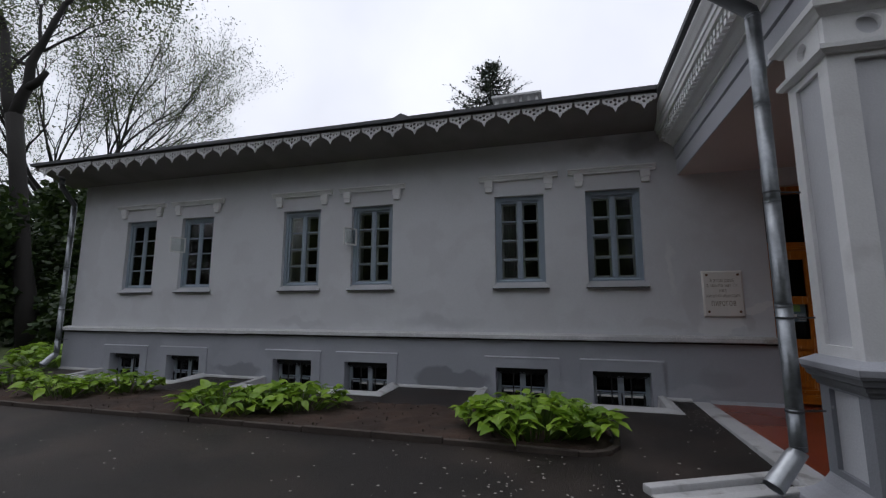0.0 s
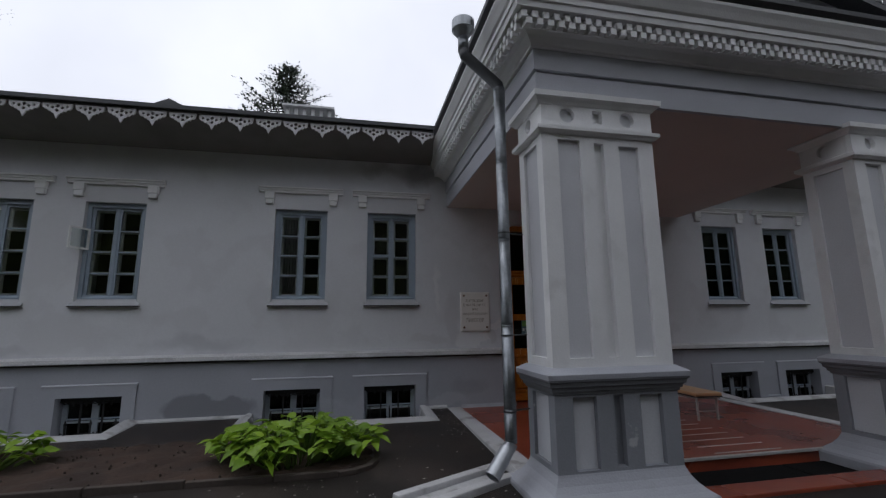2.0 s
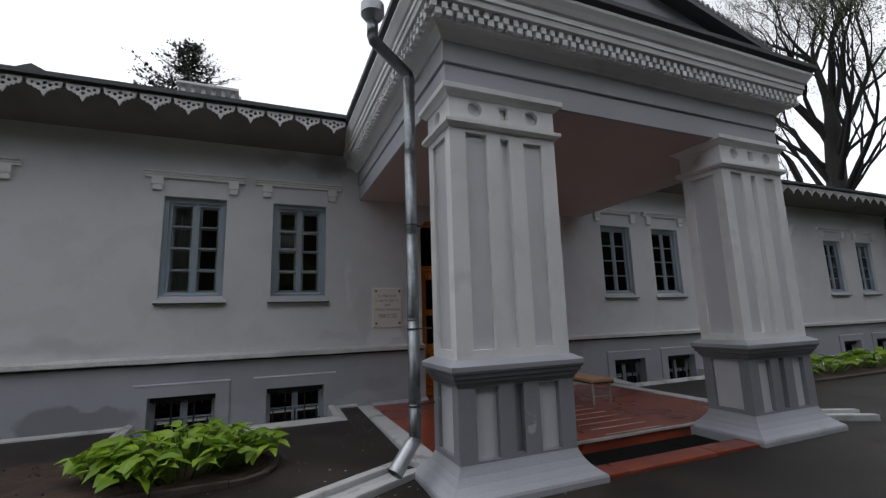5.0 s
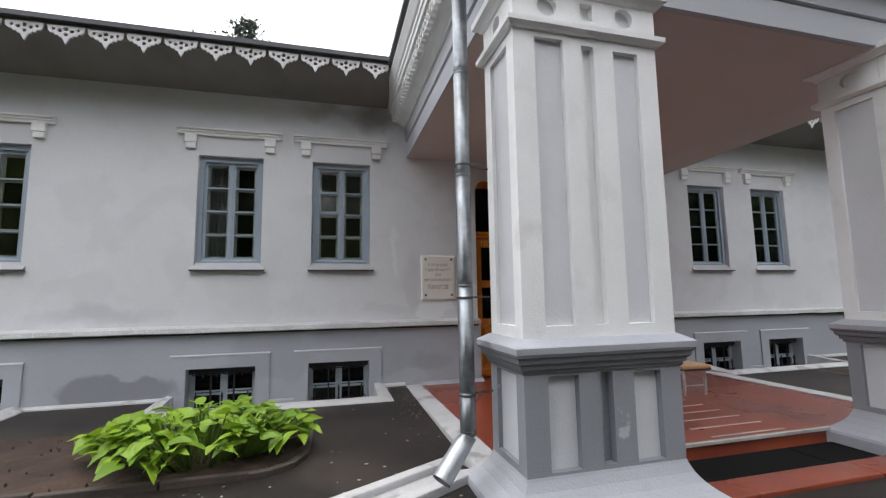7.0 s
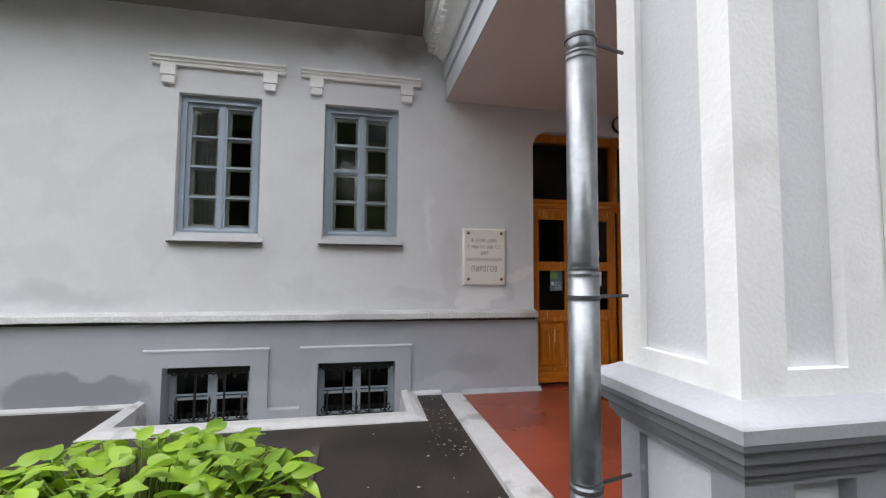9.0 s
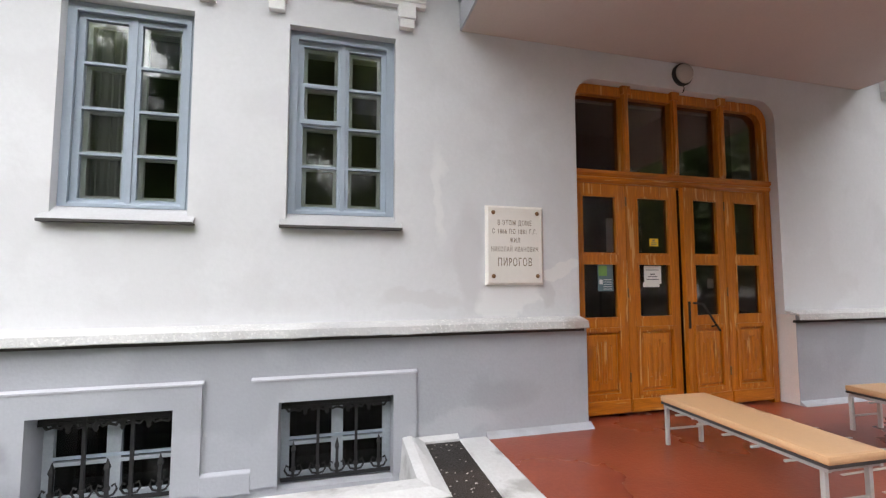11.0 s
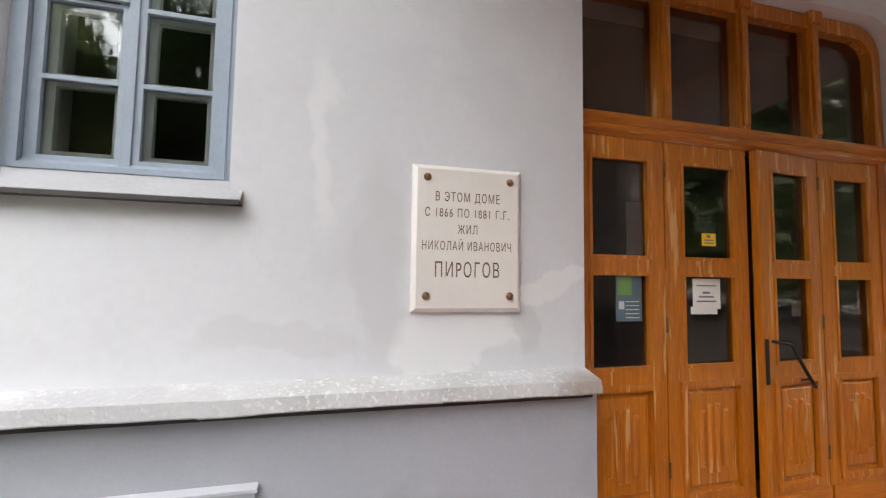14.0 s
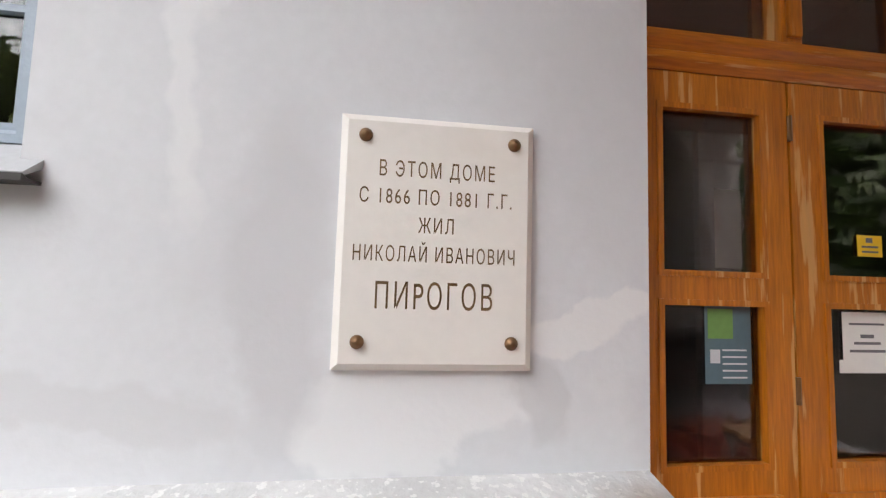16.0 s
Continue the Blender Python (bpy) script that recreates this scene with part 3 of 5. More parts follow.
for x0, x1 in zip(foot[0::2], foot[1::2]):
    for u0, u1 in (((x0, 1.898), (7.552, x1)) if x0 < 4 < x1 else ((x0, x1),)):
        bm = run_x(bmesh.new(), u0, u1, [(8.041, -0.12), (7.985, -0.12), (7.99, -0.03), (8.041, 0.0)])
        tagged(part("baseboard", bm, kerb_paint), "whitewashed cement fillet at the foot of the plinth", "baseboard", kind="structure")

# flower bed
bm = bmesh.new()
nx, ny = 120, 20
grid = [[bm.verts.new((-11.4 + 11.85 * i / nx, 4.98 + 1.62 * j / ny, ground_z(4.98 + 1.62 * j / ny) + 0.035 + 0.05 * noise.noise((i * 0.35, j * 0.5, 2)) + 0.03 * noise.noise((i * 1.1, j * 1.3, 5)) - (0.06 if j in (0, ny) or i in (0, nx) else 0))) for j in range(ny + 1)] for i in range(nx + 1)]
for i in range(nx):
    for j in range(ny):
        bm.faces.new((grid[i][j], grid[i + 1][j], grid[i + 1][j + 1], grid[i][j + 1]))
tagged(part("bed_soil", bm, soil, smooth=True), "bare brown soil of the flower bed", "soil", kind="structure")
kerb = thing("bed_kerb", at(0, 0, 0), "low dark kerbstones edging the flower bed", "kerb", kind="structure")
x = -11.4
while x < -0.1:
    w = random.uniform(0.85, 1.0)
    part("kerbstone", boxed(x, min(x + w - 0.012, 0.02), 4.915, 4.985, -0.3, -0.05 + random.uniform(-0.01, 0.01), 0.01), kerbstone, kerb, m=at(0, random.uniform(-0.008, 0.008), 0, 0, 0, 0))
    x += w
corner = [(0.02, 4.945), (0.2, 4.985), (0.35, 5.1), (0.45, 5.3), (0.48, 5.6), (0.48, 6.6)]
for (xa, ya), (xb, yb) in zip(corner, corner[1:]):
    d = math.hypot(xb - xa, yb - ya)
    part("kerbstone", boxed(0, d + 0.01, -0.04, 0.04, -0.3, -0.065, 0.01), kerbstone, kerb, m=at(xa, ya, 0, 0, 0, math.degrees(math.atan2(yb - ya, xb - xa))))

# ---- porch ----
bm = boxed(2.17, 7.3, 4.415, 8.05, -0.5, FLOOR_Z, 0.012)
box(bm, DOOR_X0 + 0.02, 5.985, 8.0, 8.72, -0.5, FLOOR_Z - 0.003)
tagged(part("porch_floor", bm, red_floor), "glossy red-painted concrete porch floor", "floor", kind="structure")
bm = boxed(1.90, 2.166, 4.3, 8.04, -0.5, FLOOR_Z + 0.012, 0.012)
box(bm, 7.304, 7.55, 4.3, 8.04, -0.5, FLOOR_Z + 0.012, 0.012)
tagged(part("porch_side_kerb", bm, kerb_paint), "worn white-painted kerb along the porch sides", "kerb", kind="structure")
tagged(part("porch_step", boxed(3.3, 6.02, 3.5, 3.78, -0.5, -0.115, 0.012), red_floor), "red-painted concrete step before the porch", "step", kind="structure")
tagged(part("porch_nosing", boxed(3.3, 6.03, 4.385, 4.42, -0.09, FLOOR_Z + 0.006, 0.006), strip_metal), "worn pale nosing along the porch edge", "nosing", kind="structure")
for x0, x1 in ((3.3, 5.2), (5.22, 6.02)):
    tagged(part("door_mat", boxed(x0, x1, 3.79, 4.375, -0.3, -0.2, 0.004), mat_black), "black rubber mat lying in the step recess", "mat", "step mats")
for x0, x1 in ((2.17, DOOR_X0 + 0.05), (5.99, 7.3)):
    skirt = part("baseboard", run_x(bmesh.new(), x0, x1, [(8.041, FLOOR_Z), (7.975, FLOOR_Z), (7.985, FLOOR_Z + 0.012), (8.01, FLOOR_Z + 0.026), (8.041, FLOOR_Z + 0.05)]), flare_paint)
    tagged(skirt, "rough pale cement fillet along the foot of the plinth", "baseboard", kind="structure")
strip = part("floor_strip", boxed(0, 0.96, -0.012, 0.012, 0, 0.006, 0.002), strip_metal)
tagged(strip, "thin metal anti-slip strip on the red floor", "floor strip", "floor strips")
strip.matrix_basis = at(4.42, 4.5, FLOOR_Z)
for k in range(1, 14):
    copy_thing(strip, at(4.42 + random.uniform(-0.02, 0.02), 4.5 + 0.267 * k, FLOOR_Z))

# portico entablature
EX0, EX1, EY0 = 1.955, 7.375, 3.64
bm = moulding(bmesh.new(), EX0, EX1, EY0, 8.1, [(0, 3.84), (0, 4.105), (-0.014, 4.11), (-0.014, 4.132), (0.02, 4.137), (0.02, 4.37)], back=8.115)
tagged(part("portico_architrave", bm, entab_paint), "grey painted architrave and frieze of the portico", "entablature", kind="structure")
bm = moulding(bmesh.new(), EX0, EX1, EY0, 8.1, [(0.02, 4.372), (0.05, 4.375), (0.055, 4.395), (0.08, 4.41), (0.13, 4.455), (0.17, 4.475), (0.19, 4.475), (0.19, 4.63), (0.29, 4.635), (0.3, 4.70), (0.315, 4.705), (0.315, 4.77), (0.34, 4.79), (0.37, 4.85), (0.4, 4.90), (0.4, 4.94)], back=8.115)
tagged(part("portico_cornice", bm, white_paint), "off-white moulded cornice of the portico", "cornice", kind="structure")
bm = bmesh.new()
pitch = 0.118
n = int((EX1 - EX0 + 0.44) / pitch)
for i in range(n + 1):
    x = EX0 - 0.235 + i * pitch
    box(bm, x, x + 0.062, EY0 - 0.262, EY0 - 0.185, 4.545, 4.62)
    box(bm, x + 0.05, x + 0.118, EY0 - 0.25, EY0 - 0.185, 4.48, 4.548)
n = int((8.05 - EY0 + 0.2) / pitch)
for i in range(n + 1):
    y = EY0 - 0.2 + i * pitch
    for s in (0, 1):
        a, b = (EX0 - 0.262, EX0 - 0.185) if s == 0 else (EX1 + 0.185, EX1 + 0.262)
        c, d = (EX0 - 0.25, EX0 - 0.185) if s == 0 else (EX1 + 0.185, EX1 + 0.25)
        box(bm, a, b, y, y + 0.062, 4.545, 4.62)
        box(bm, c, d, y + 0.05, y + 0.118, 4.48, 4.548)
dentils = part("dentil_row", bm, white_paint)
tagged(dentils, "small white chequered dentil blocks under the cornice", "dentils", kind="structure")
bm = moulding(bmesh.new(), EX0, EX1, EY0, 8.1, [(0.405, 4.945), (0.45, 4.985), (0.455, 5.04), (0.42, 5.05)], back=7.9)
tagged(part("roof_portico_edge", bm, roof_metal), "dark sheet-metal edge of the portico roof", "roof", kind="structure")
# pediment and its roof
APEX = 5.98
bm = bmesh.new()
loft(bm, [[(EX0 + 0.1, y, 5.05), (EX1 - 0.1, y, 5.05), (EX1 - 0.22, y, 5.25), (AXIS, y, APEX - 0.09), (EX0 + 0.22, y, 5.25)] for y in (3.62, 8.1)])
tagged(part("pediment", bm, entab_paint), "flat grey triangular pediment", "pediment", kind="structure")
bm = bmesh.new()
loft(bm, [[(EX0 - 0.42, y, z + 0.05), (EX0 - 0.42, y2, z), (EX1 + 0.42, y2, z), (EX1 + 0.42, y, z + 0.05)] for y, y2, z in ((3.3, 3.26, 5.052), (3.6, 3.6, 5.14))])
tagged(part("roof_portico_skirt", bm, roof_metal), "dark sheet-metal skirt roof below the pediment", "roof", kind="structure")
bm = bmesh.new()
for s in (-1, 1):
    xe = EX0 + 0.14 if s < 0 else EX1 - 0.14
    loft(bm, [[(AXIS, y, APEX), (xe, y, 5.32), (xe, y, 5.23), (AXIS, y, APEX - 0.1)] for y in (3.42, 11.0)])
tagged(part("roof_portico", bm, roof_metal), "dark sheet-metal gable roof of the portico", "roof", kind="structure")
bm = bmesh.new()
for s in (-1, 1):
    xe = EX0 + 0.14 if s < 0 else EX1 - 0.14
    for k in range(26):
        t = (k + 0.5) / 26
        x, z = AXIS + (xe - AXIS) * t, APEX + (5.32 - APEX) * t
        loft(bm, [[(x - 0.05, y, z - 0.008), (x + 0.05, y, z - 0.008), (x + 0.012, y, z + 0.055), (x - 0.012, y, z + 0.055)] for y in (3.415, 3.427)])
tagged(part("trim_gable_teeth", bm, galvanised_dull), "toothed metal edging along the gable", "edging", kind="structure")
bm = bmesh.new()
box(bm, EX0 + 0.02, EX1 - 0.02, EY0 + 0.05, 8.115, 3.836, 3.89)
tagged(part("ceiling", bm, ceiling_paint), "flat pinkish-brown painted porch ceiling", "ceiling", kind="structure")


# ---- piers of the portico ----
def pier(cx, label):
    base = thing("portico_pier", at(cx, 3.631, 0), label, "column", "portico piers")
    w, d = 0.655, 0.63
    # plinth and flared foot
    foot = [(0.2, -0.4), (0.2, -0.1), (0.19, -0.075), (0.14, -0.045), (0.08, 0.005), (0.035, 0.065), (0.006, 0.13), (0, 0.15)]
    part("foot", moulding(bmesh.new(), -w, w, 0, d, foot), flare_paint, base, "light grey flared concrete foot")
    ped = bmesh.new()
    front = [(-0.47, -0.225, 0.17, 0.82), (-0.05, 0.055, 0.18, 0.825), (0.235, 0.475, 0.17, 0.815)]
    holed_wall(ped, -w, w, 0.15, 0.9, 0, 0.07, front)
    body = part("pedestal", ped, pedestal_paint, base, "grey painted pedestal")
    part("core", boxed(-w + 0.055, w - 0.055, 0.072, d - 0.055, 0.15, 0.9), pedestal_paint, body)
    for x0, x1 in ((-w, -w + 0.05), (w - 0.05, w)):
        for nm, y0, y1, z0, z1 in (("stile", 0.07, 0.13, 0.15, 0.9), ("stile", d - 0.13, d, 0.15, 0.9), ("rail", 0.13, d - 0.13, 0.15, 0.2), ("rail", 0.13, d - 0.13, 0.82, 0.9)):
            part(nm, boxed(x0, x1, y0, y1, z0, z1), pedestal_paint, body)
    part("back", boxed(-w + 0.05, w - 0.05, d - 0.05, d, 0.15, 0.9), pedestal_paint, body)
    for x0, x1, z0, z1 in (front[0], front[2]):
        part("pedestal_panel", boxed(x0 + 0.002, x1 - 0.002, 0.055, 0.073, z0, z1), pedestal_panel, base)
    for s in (-1, 1):
        xs = sorted((s * (w - 0.035), s * (w - 0.056)))
        part("pedestal_panel", boxed(xs[0], xs[1], 0.131, d - 0.131, 0.201, 0.819), pedestal_panel, base)
    cap = [(0.002, 0.84), (0.014, 0.845), (0.018, 0.87), (0.034, 0.875), (0.038, 0.905), (0.06, 0.92), (0.066, 0.955), (0.082, 0.965), (0.086, 0.985)]
    part("pedestal_moulding", moulding(bmesh.new(), -w, w, 0, d, cap), moulding_shade_paint, base, "pedestal moulding with its underside shade in the dark grey")
    part("pedestal_ledge", moulding(bmesh.new(), -w, w, 0, d, [(0.088, 0.987), (0.092, 1.03), (0.085, 1.037), (0.0, 1.085)]), flare_paint, base, "light grey weathered ledge")
    # shaft with sunk panels
    sh = bmesh.new()
    front = [(-0.465, -0.22, 1.17, 3.385), (-0.055, 0.055, 1.17, 3.365), (0.235, 0.465, 1.17, 3.355)]
    holed_wall(sh, -w + 0.01, w - 0.01, 1.085, 3.435, 0.01, 0.07, front)
    body = part("shaft", sh, white_paint, base, "white painted shaft")
    part("core", boxed(-w + 0.06, w - 0.06, 0.072, d - 0.055, 1.085, 3.435), white_paint, body)
    for x0, x1 in ((-w + 0.01, -w + 0.06), (w - 0.06, w - 0.01)):
        for nm, y0, y1, z0, z1 in (("stile", 0.07, 0.14, 1.085, 3.435), ("stile", d - 0.14, d - 0.01, 1.085, 3.435), ("rail", 0.14, d - 0.14, 1.085, 1.17), ("rail", 0.14, d - 0.14, 3.365, 3.435)):
            part(nm, boxed(x0, x1, y0, y1, z0, z1), white_paint, body)
    part("back", boxed(-w + 0.06, w - 0.06, d - 0.055, d - 0.01, 1.085, 3.435), white_paint, body)
    for x0, x1, z0, z1 in (front[0], front[2]):
        part("shaft_panel", boxed(x0 + 0.002, x1 - 0.002, 0.05, 0.073, z0, z1), panel_paint, base, "grey sunk panel")
    for s in (-1, 1):
        xs = sorted((s * (w - 0.04), s * (w - 0.062)))
        part("shaft_panel", boxed(xs[0], xs[1], 0.141, d - 0.141, 1.171, 3.364), panel_paint, base, "grey sunk panel")
    # necking with roundels, then the cap
    part("necking_ring", moulding(bmesh.new(), -w, w, 0, d, [(0.0, 3.435), (0.02, 3.440), (0.05, 3.465), (0.052, 3.505), (0.03, 3.515), (0.0, 3.517)]), white_paint, base)
    nk = bmesh.new()
    plate(nk, [(-w + 0.01, 3.517), (w - 0.01, 3.517), (w - 0.01, 3.775), (-w + 0.01, 3.775)],
          [circle(-0.35, 3.650, 0.085, 16), [(-0.055, 3.580), (0.055, 3.580), (0.055, 3.720), (-0.055, 3.720)], circle(0.35, 3.650, 0.085, 16)], 0.0, 0.06)
    box(nk, -w + 0.064, w - 0.064, 0.061, d, 3.517, 3.775)
    part("necking", nk, white_paint, base, "white necking block with sunk roundels")
    for sx in (-1, 1):
        pl = plate(bmesh.new(), [(-d / 2 + 0.065, 3.517), (d / 2 - 0.002, 3.517), (d / 2 - 0.002, 3.775), (-d / 2 + 0.065, 3.775)], [circle(0.02, 3.650, 0.075, 16)], -0.025, 0.025)
        part("necking_side", pl, white_paint, base, m=at(sx * (w - 0.036), d / 2, 0, 0, 0, 90))
    for x in (-0.35, 0.35):
        part("roundel", boxed(x - 0.1, x + 0.1, 0.05, 0.062, 3.555, 3.745), panel_paint, base, "grey sunk roundel")
    part("cap", moulding(bmesh.new(), -w, w, 0, d, [(0.0, 3.755), (0.012, 3.760), (0.03, 3.785), (0.06, 3.810), (0.075, 3.815), (0.078, 3.872), (0.05, 3.879), (0, 3.88)]), white_paint, base, "white moulded cap")
    return base


pier(2.633, "white panelled portico pier on a grey pedestal, beside the drainpipe")
pier(6.697, "white panelled portico pier on a grey pedestal")


# ---- windows ----
def sash(name, x0, x1, z0, z1, y, mat, parent, rows=4, stile=0.05, bar=0.022, glazed=True, deep=0.036):
    holes = []
    h = (z1 - z0 - 2 * stile - (rows - 1) * bar) / rows
    for r in range(rows):
        zb = z0 + stile + r * (h + bar)
        holes.append((x0 + stile, x1 - stile, zb, zb + h))
    ob = part(name, holed_wall(bmesh.new(), x0, x1, z0, z1, y, y + deep, holes), mat, parent)
    if glazed:
        for a, b, c, d in holes:
            g = part("pane", boxed(a - 0.004, b + 0.004, y + 0.022, y + 0.025, c - 0.004, d + 0.004), glass, ob)
            g.visible_shadow = False
    return holes


def window(name, m, vent=None, curtain=0, label=""):
    w, h = OPEN_W, OPEN_Z1 - OPEN_Z0
    win = thing(name, m, label, "window", "front windows", "structure")
    part("window_frame", holed_wall(bmesh.new(), 0.003, w - 0.003, 0.0, h - 0.003, 0.085, 0.2, [(0.065, w - 0.07, 0.12, h - 0.075)]), window_paint, win, "blue-grey painted wooden frame")
    part("frame_bead", holed_wall(bmesh.new(), 0.035, w - 0.04, 0.1, h - 0.05, 0.075, 0.087, [(0.072, w - 0.077, 0.127, h - 0.082)]), window_paint, win)
    sash("casement", 0.068, w / 2 - 0.002, 0.123, h - 0.078, 0.118, window_paint, win)
    sash("casement", w / 2 + 0.002, w - 0.073, 0.123, h - 0.078, 0.118, window_paint, win)
    part("cover_strip", boxed(w / 2 - 0.022, w / 2 + 0.022, 0.104, 0.117, 0.125, h - 0.075, 0.004), window_paint, win)
    part("weather_bar", run_x(bmesh.new(), 0.06, w - 0.065, [(0.078, 0.112), (0.117, 0.15), (0.117, 0.112)]), window_paint, win)
    sash("inner_casement", 0.07, w / 2 - 0.004, 0.125, h - 0.08, 0.168, inner_paint, win, stile=0.08, bar=0.062, glazed=False)
    sash("inner_casement", w / 2 + 0.004, w - 0.075, 0.125, h - 0.08, 0.168, inner_paint, win, stile=0.08, bar=0.062, glazed=False)
    part("window_sill", run_x(bmesh.new(), -0.045, w + 0.06, [(-0.067, -0.018), (-0.068, -0.014), (0.092, 0.105), (0.092, 0.06), (-0.058, -0.02)]), sill_paint, win, "painted sheet-metal window sill")
    # dark lip carries the sill's shadow line in its colour
    part("sill_lip", run_x(bmesh.new(), -0.046, w + 0.061, [(-0.073, -0.038), (-0.072, -0.018), (-0.066, -0.02), (-0.05, -0.028), (-0.002, -0.028), (-0.002, -0.038)]), lip_shade_paint, win, "folded sill edge, its dark colour taking in the shadow line")
    if vent == "shut":
        part("vent_sash", holed_wall(bmesh.new(), 0.1, w / 2 - 0.02, 0.935, 1.31, 0.096, 0.117, [(0.13, w / 2 - 0.055, 0.975, 1.275)]), window_paint, win, "small hinged vent sash")
    if vent == "ajar":
        v = part("vent_sash", holed_wall(bmesh.new(), 0, 0.34, 0, 0.37, -0.015, 0.015, [(0.03, 0.31, 0.03, 0.34)]), inner_paint, win, "small vent sash standing open", m=at(0.09, 0.06, 0.94, 0, 0, -115))
        g = part("pane", boxed(0.028, 0.312, -0.002, 0.002, 0.028, 0.342), glass, v)
        g.visible_shadow = False
    if curtain:
        bm = bmesh.new()
        for x0, x1 in (((0.1, 0.36),) if curtain == 1 else ((0.1, 0.3), (0.66, 0.86))):
            loft(bm, [[(x0 + (x1 - x0) * k / 24, 0.36 + 0.025 * math.sin(k * 1.35), z) for k in range(25)] for z in (0.02, h)], closed=False)
        part("curtain", bm, curtain_cloth, win, "plain grey curtain")
    # hood moulding on two brackets
    part("window_hood", run_x(bmesh.new(), -0.3, w + 0.28, [(0.0, 2.105), (-0.05, 2.105), (-0.055, 2.14), (-0.075, 2.145), (-0.08, 2.175), (-0.105, 2.18), (-0.11, 2.205), (0.0, 2.225)]), white_paint, win, "white moulded hood")
    for x in (-0.19, w + 0.015):
        bm = boxed(x, x + 0.165, -0.075, 0.0, 1.975, 2.103, 0.005)
        box(bm, x + 0.015, x + 0.15, -0.06, 0.0, 1.885, 1.973, 0.005)
        part("hood_bracket", bm, white_paint, win)
    return win


plain = "blue-grey eight-pane casement window with a white hood"
vents = {1: "ajar", 3: "ajar", 5: "shut"}
curtains = {4: 1, 2: 2, 6: 2, 7: 2}
for i, s in enumerate(SILLS):
    v = vents.get(i)
    extra = {"ajar": ", its small vent standing open", "shut": " and a small vent sash", None: ""}[v]
    window("window_%d" % (i + 1), at(s + 0.04, WALL_Y, OPEN_Z0), v, curtains.get(i, 0), plain + extra)


def cellar_window(name, m):
    """Origin at the opening's lower left on the plinth face."""
    win = thing(name, m, "barred cellar window in a grey moulded surround", "window", "cellar windows", "structure")
    w, top = 0.945, 0.708
    part("surround", holed_wall(bmesh.new(), -0.2, w + 0.2, 0.05, 0.885, -0.03, 0.0, [(0, w, 0, top)]), plinth_paint, win)
    part("surround_top", run_x(bmesh.new(), -0.21, w + 0.21, [(-0.037, 0.886), (-0.037, 0.9), (0.0, 0.915), (0.0, 0.886)]), entab_paint, win, "pale top edge")
    part("window_frame", holed_wall(bmesh.new(), 0.002, w - 0.002, 0.0, top - 0.002, 0.2, 0.27, [(0.07, w / 2 - 0.05, 0.05, 0.28), (0.07, w / 2 - 0.05, 0.31, top - 0.06), (w / 2 + 0.05, w - 0.07, 0.05, 0.28), (w / 2 + 0.05, w - 0.07, 0.31, top - 0.06)]), cellar_paint, win)
    for x0, x1 in ((0.07, w / 2 - 0.05), (w / 2 + 0.05, w - 0.07)):
        for z0, z1 in ((0.05, 0.28), (0.31, top - 0.06)):
            g = part("pane", boxed(x0, x1, 0.235, 0.238, z0, z1), cellar_glass, win)
            g.visible_shadow = False
    gr = bmesh.new()
    box(gr, 0.01, w - 0.01, 0.1, 0.115, 0.02, 0.05)
    box(gr, 0.01, w - 0.01, 0.1, 0.115, top - 0.09, top - 0.07)
    part("grille_rail", gr, iron, win, "black wrought-iron rail")
    for k, u in enumerate((0.12, 0.33, 0.5, 0.67, 0.88)):
        x, tall = w * u, k % 2 == 1
        bm = boxed(x - 0.012, x + 0.012, 0.097, 0.119, 0.04, top - 0.03 if tall else 0.25)
        box(bm, x - 0.02, x + 0.02, 0.09, 0.126, 0.1, 0.13, 0.004)
        if not tall:
            loft(bm, [[(x - q, 0.108 - q, z), (x + q, 0.108 - q, z), (x + q, 0.108 + q, z), (x - q, 0.108 + q, z)] for q, z in ((0.01, 0.25), (0.019, 0.275), (0.012, 0.3), (0.002, 0.345))])
        for s in (-1, 1):
            tube(bm, [(x, 0.108, 0.06), (x + s * 0.045, 0.108, 0.07), (x + s * 0.07, 0.108, 0.11), (x + s * 0.055, 0.108, 0.15), (x + s * 0.035, 0.108, 0.135)], 0.009, 5)
            tube(bm, [(x, 0.108, top - 0.1), (x + s * 0.045, 0.108, top - 0.115), (x + s * 0.075, 0.108, top - 0.07)], 0.012, 5)
        part("grille_bar", bm, iron, win, "black wrought-iron bar with scrolls")
    for k in range(4):
        x = w * (0.12 + 0.19 * k) + w * 0.095
        part("grille_drop", loft(bmesh.new(), [[(x - q, 0.1, z), (x + q, 0.1, z), (x + q, 0.116, z), (x - q, 0.116, z)] for q, z in ((0.03, top - 0.072), (0.026, top - 0.1), (0.012, top - 0.12), (0.018, top - 0.135), (0.002, top - 0.155))]), iron, win, "black iron pendant")
    part("sash_rail", boxed(0.07, w - 0.07, 0.19, 0.2, 0.33, 0.355), window_paint, win, "pale sash rail")
    part("grille_fringe", boxed(0.01, w - 0.01, 0.105, 0.115, top - 0.07, top - 0.004), iron, win, "black iron top band")
    return win


first = cellar_window("cellar_window_1", at(SILLS[0] + 0.03, WALL_Y - 0.08, -0.32))
for i, s in enumerate(SILLS[1:]):
    copy_thing(first, at(s + 0.03, WALL_Y - 0.08, -0.32)).name = "cellar_window_%d" % (i + 2)


# ---- the entrance door ----
door = thing("door_1", at(0, 8.25, FLOOR_Z), "orange-varnished wooden folding entrance door, one leaf slightly ajar", "door", kind="structure")
Z0 = -FLOOR_Z  # plan heights, from the floor


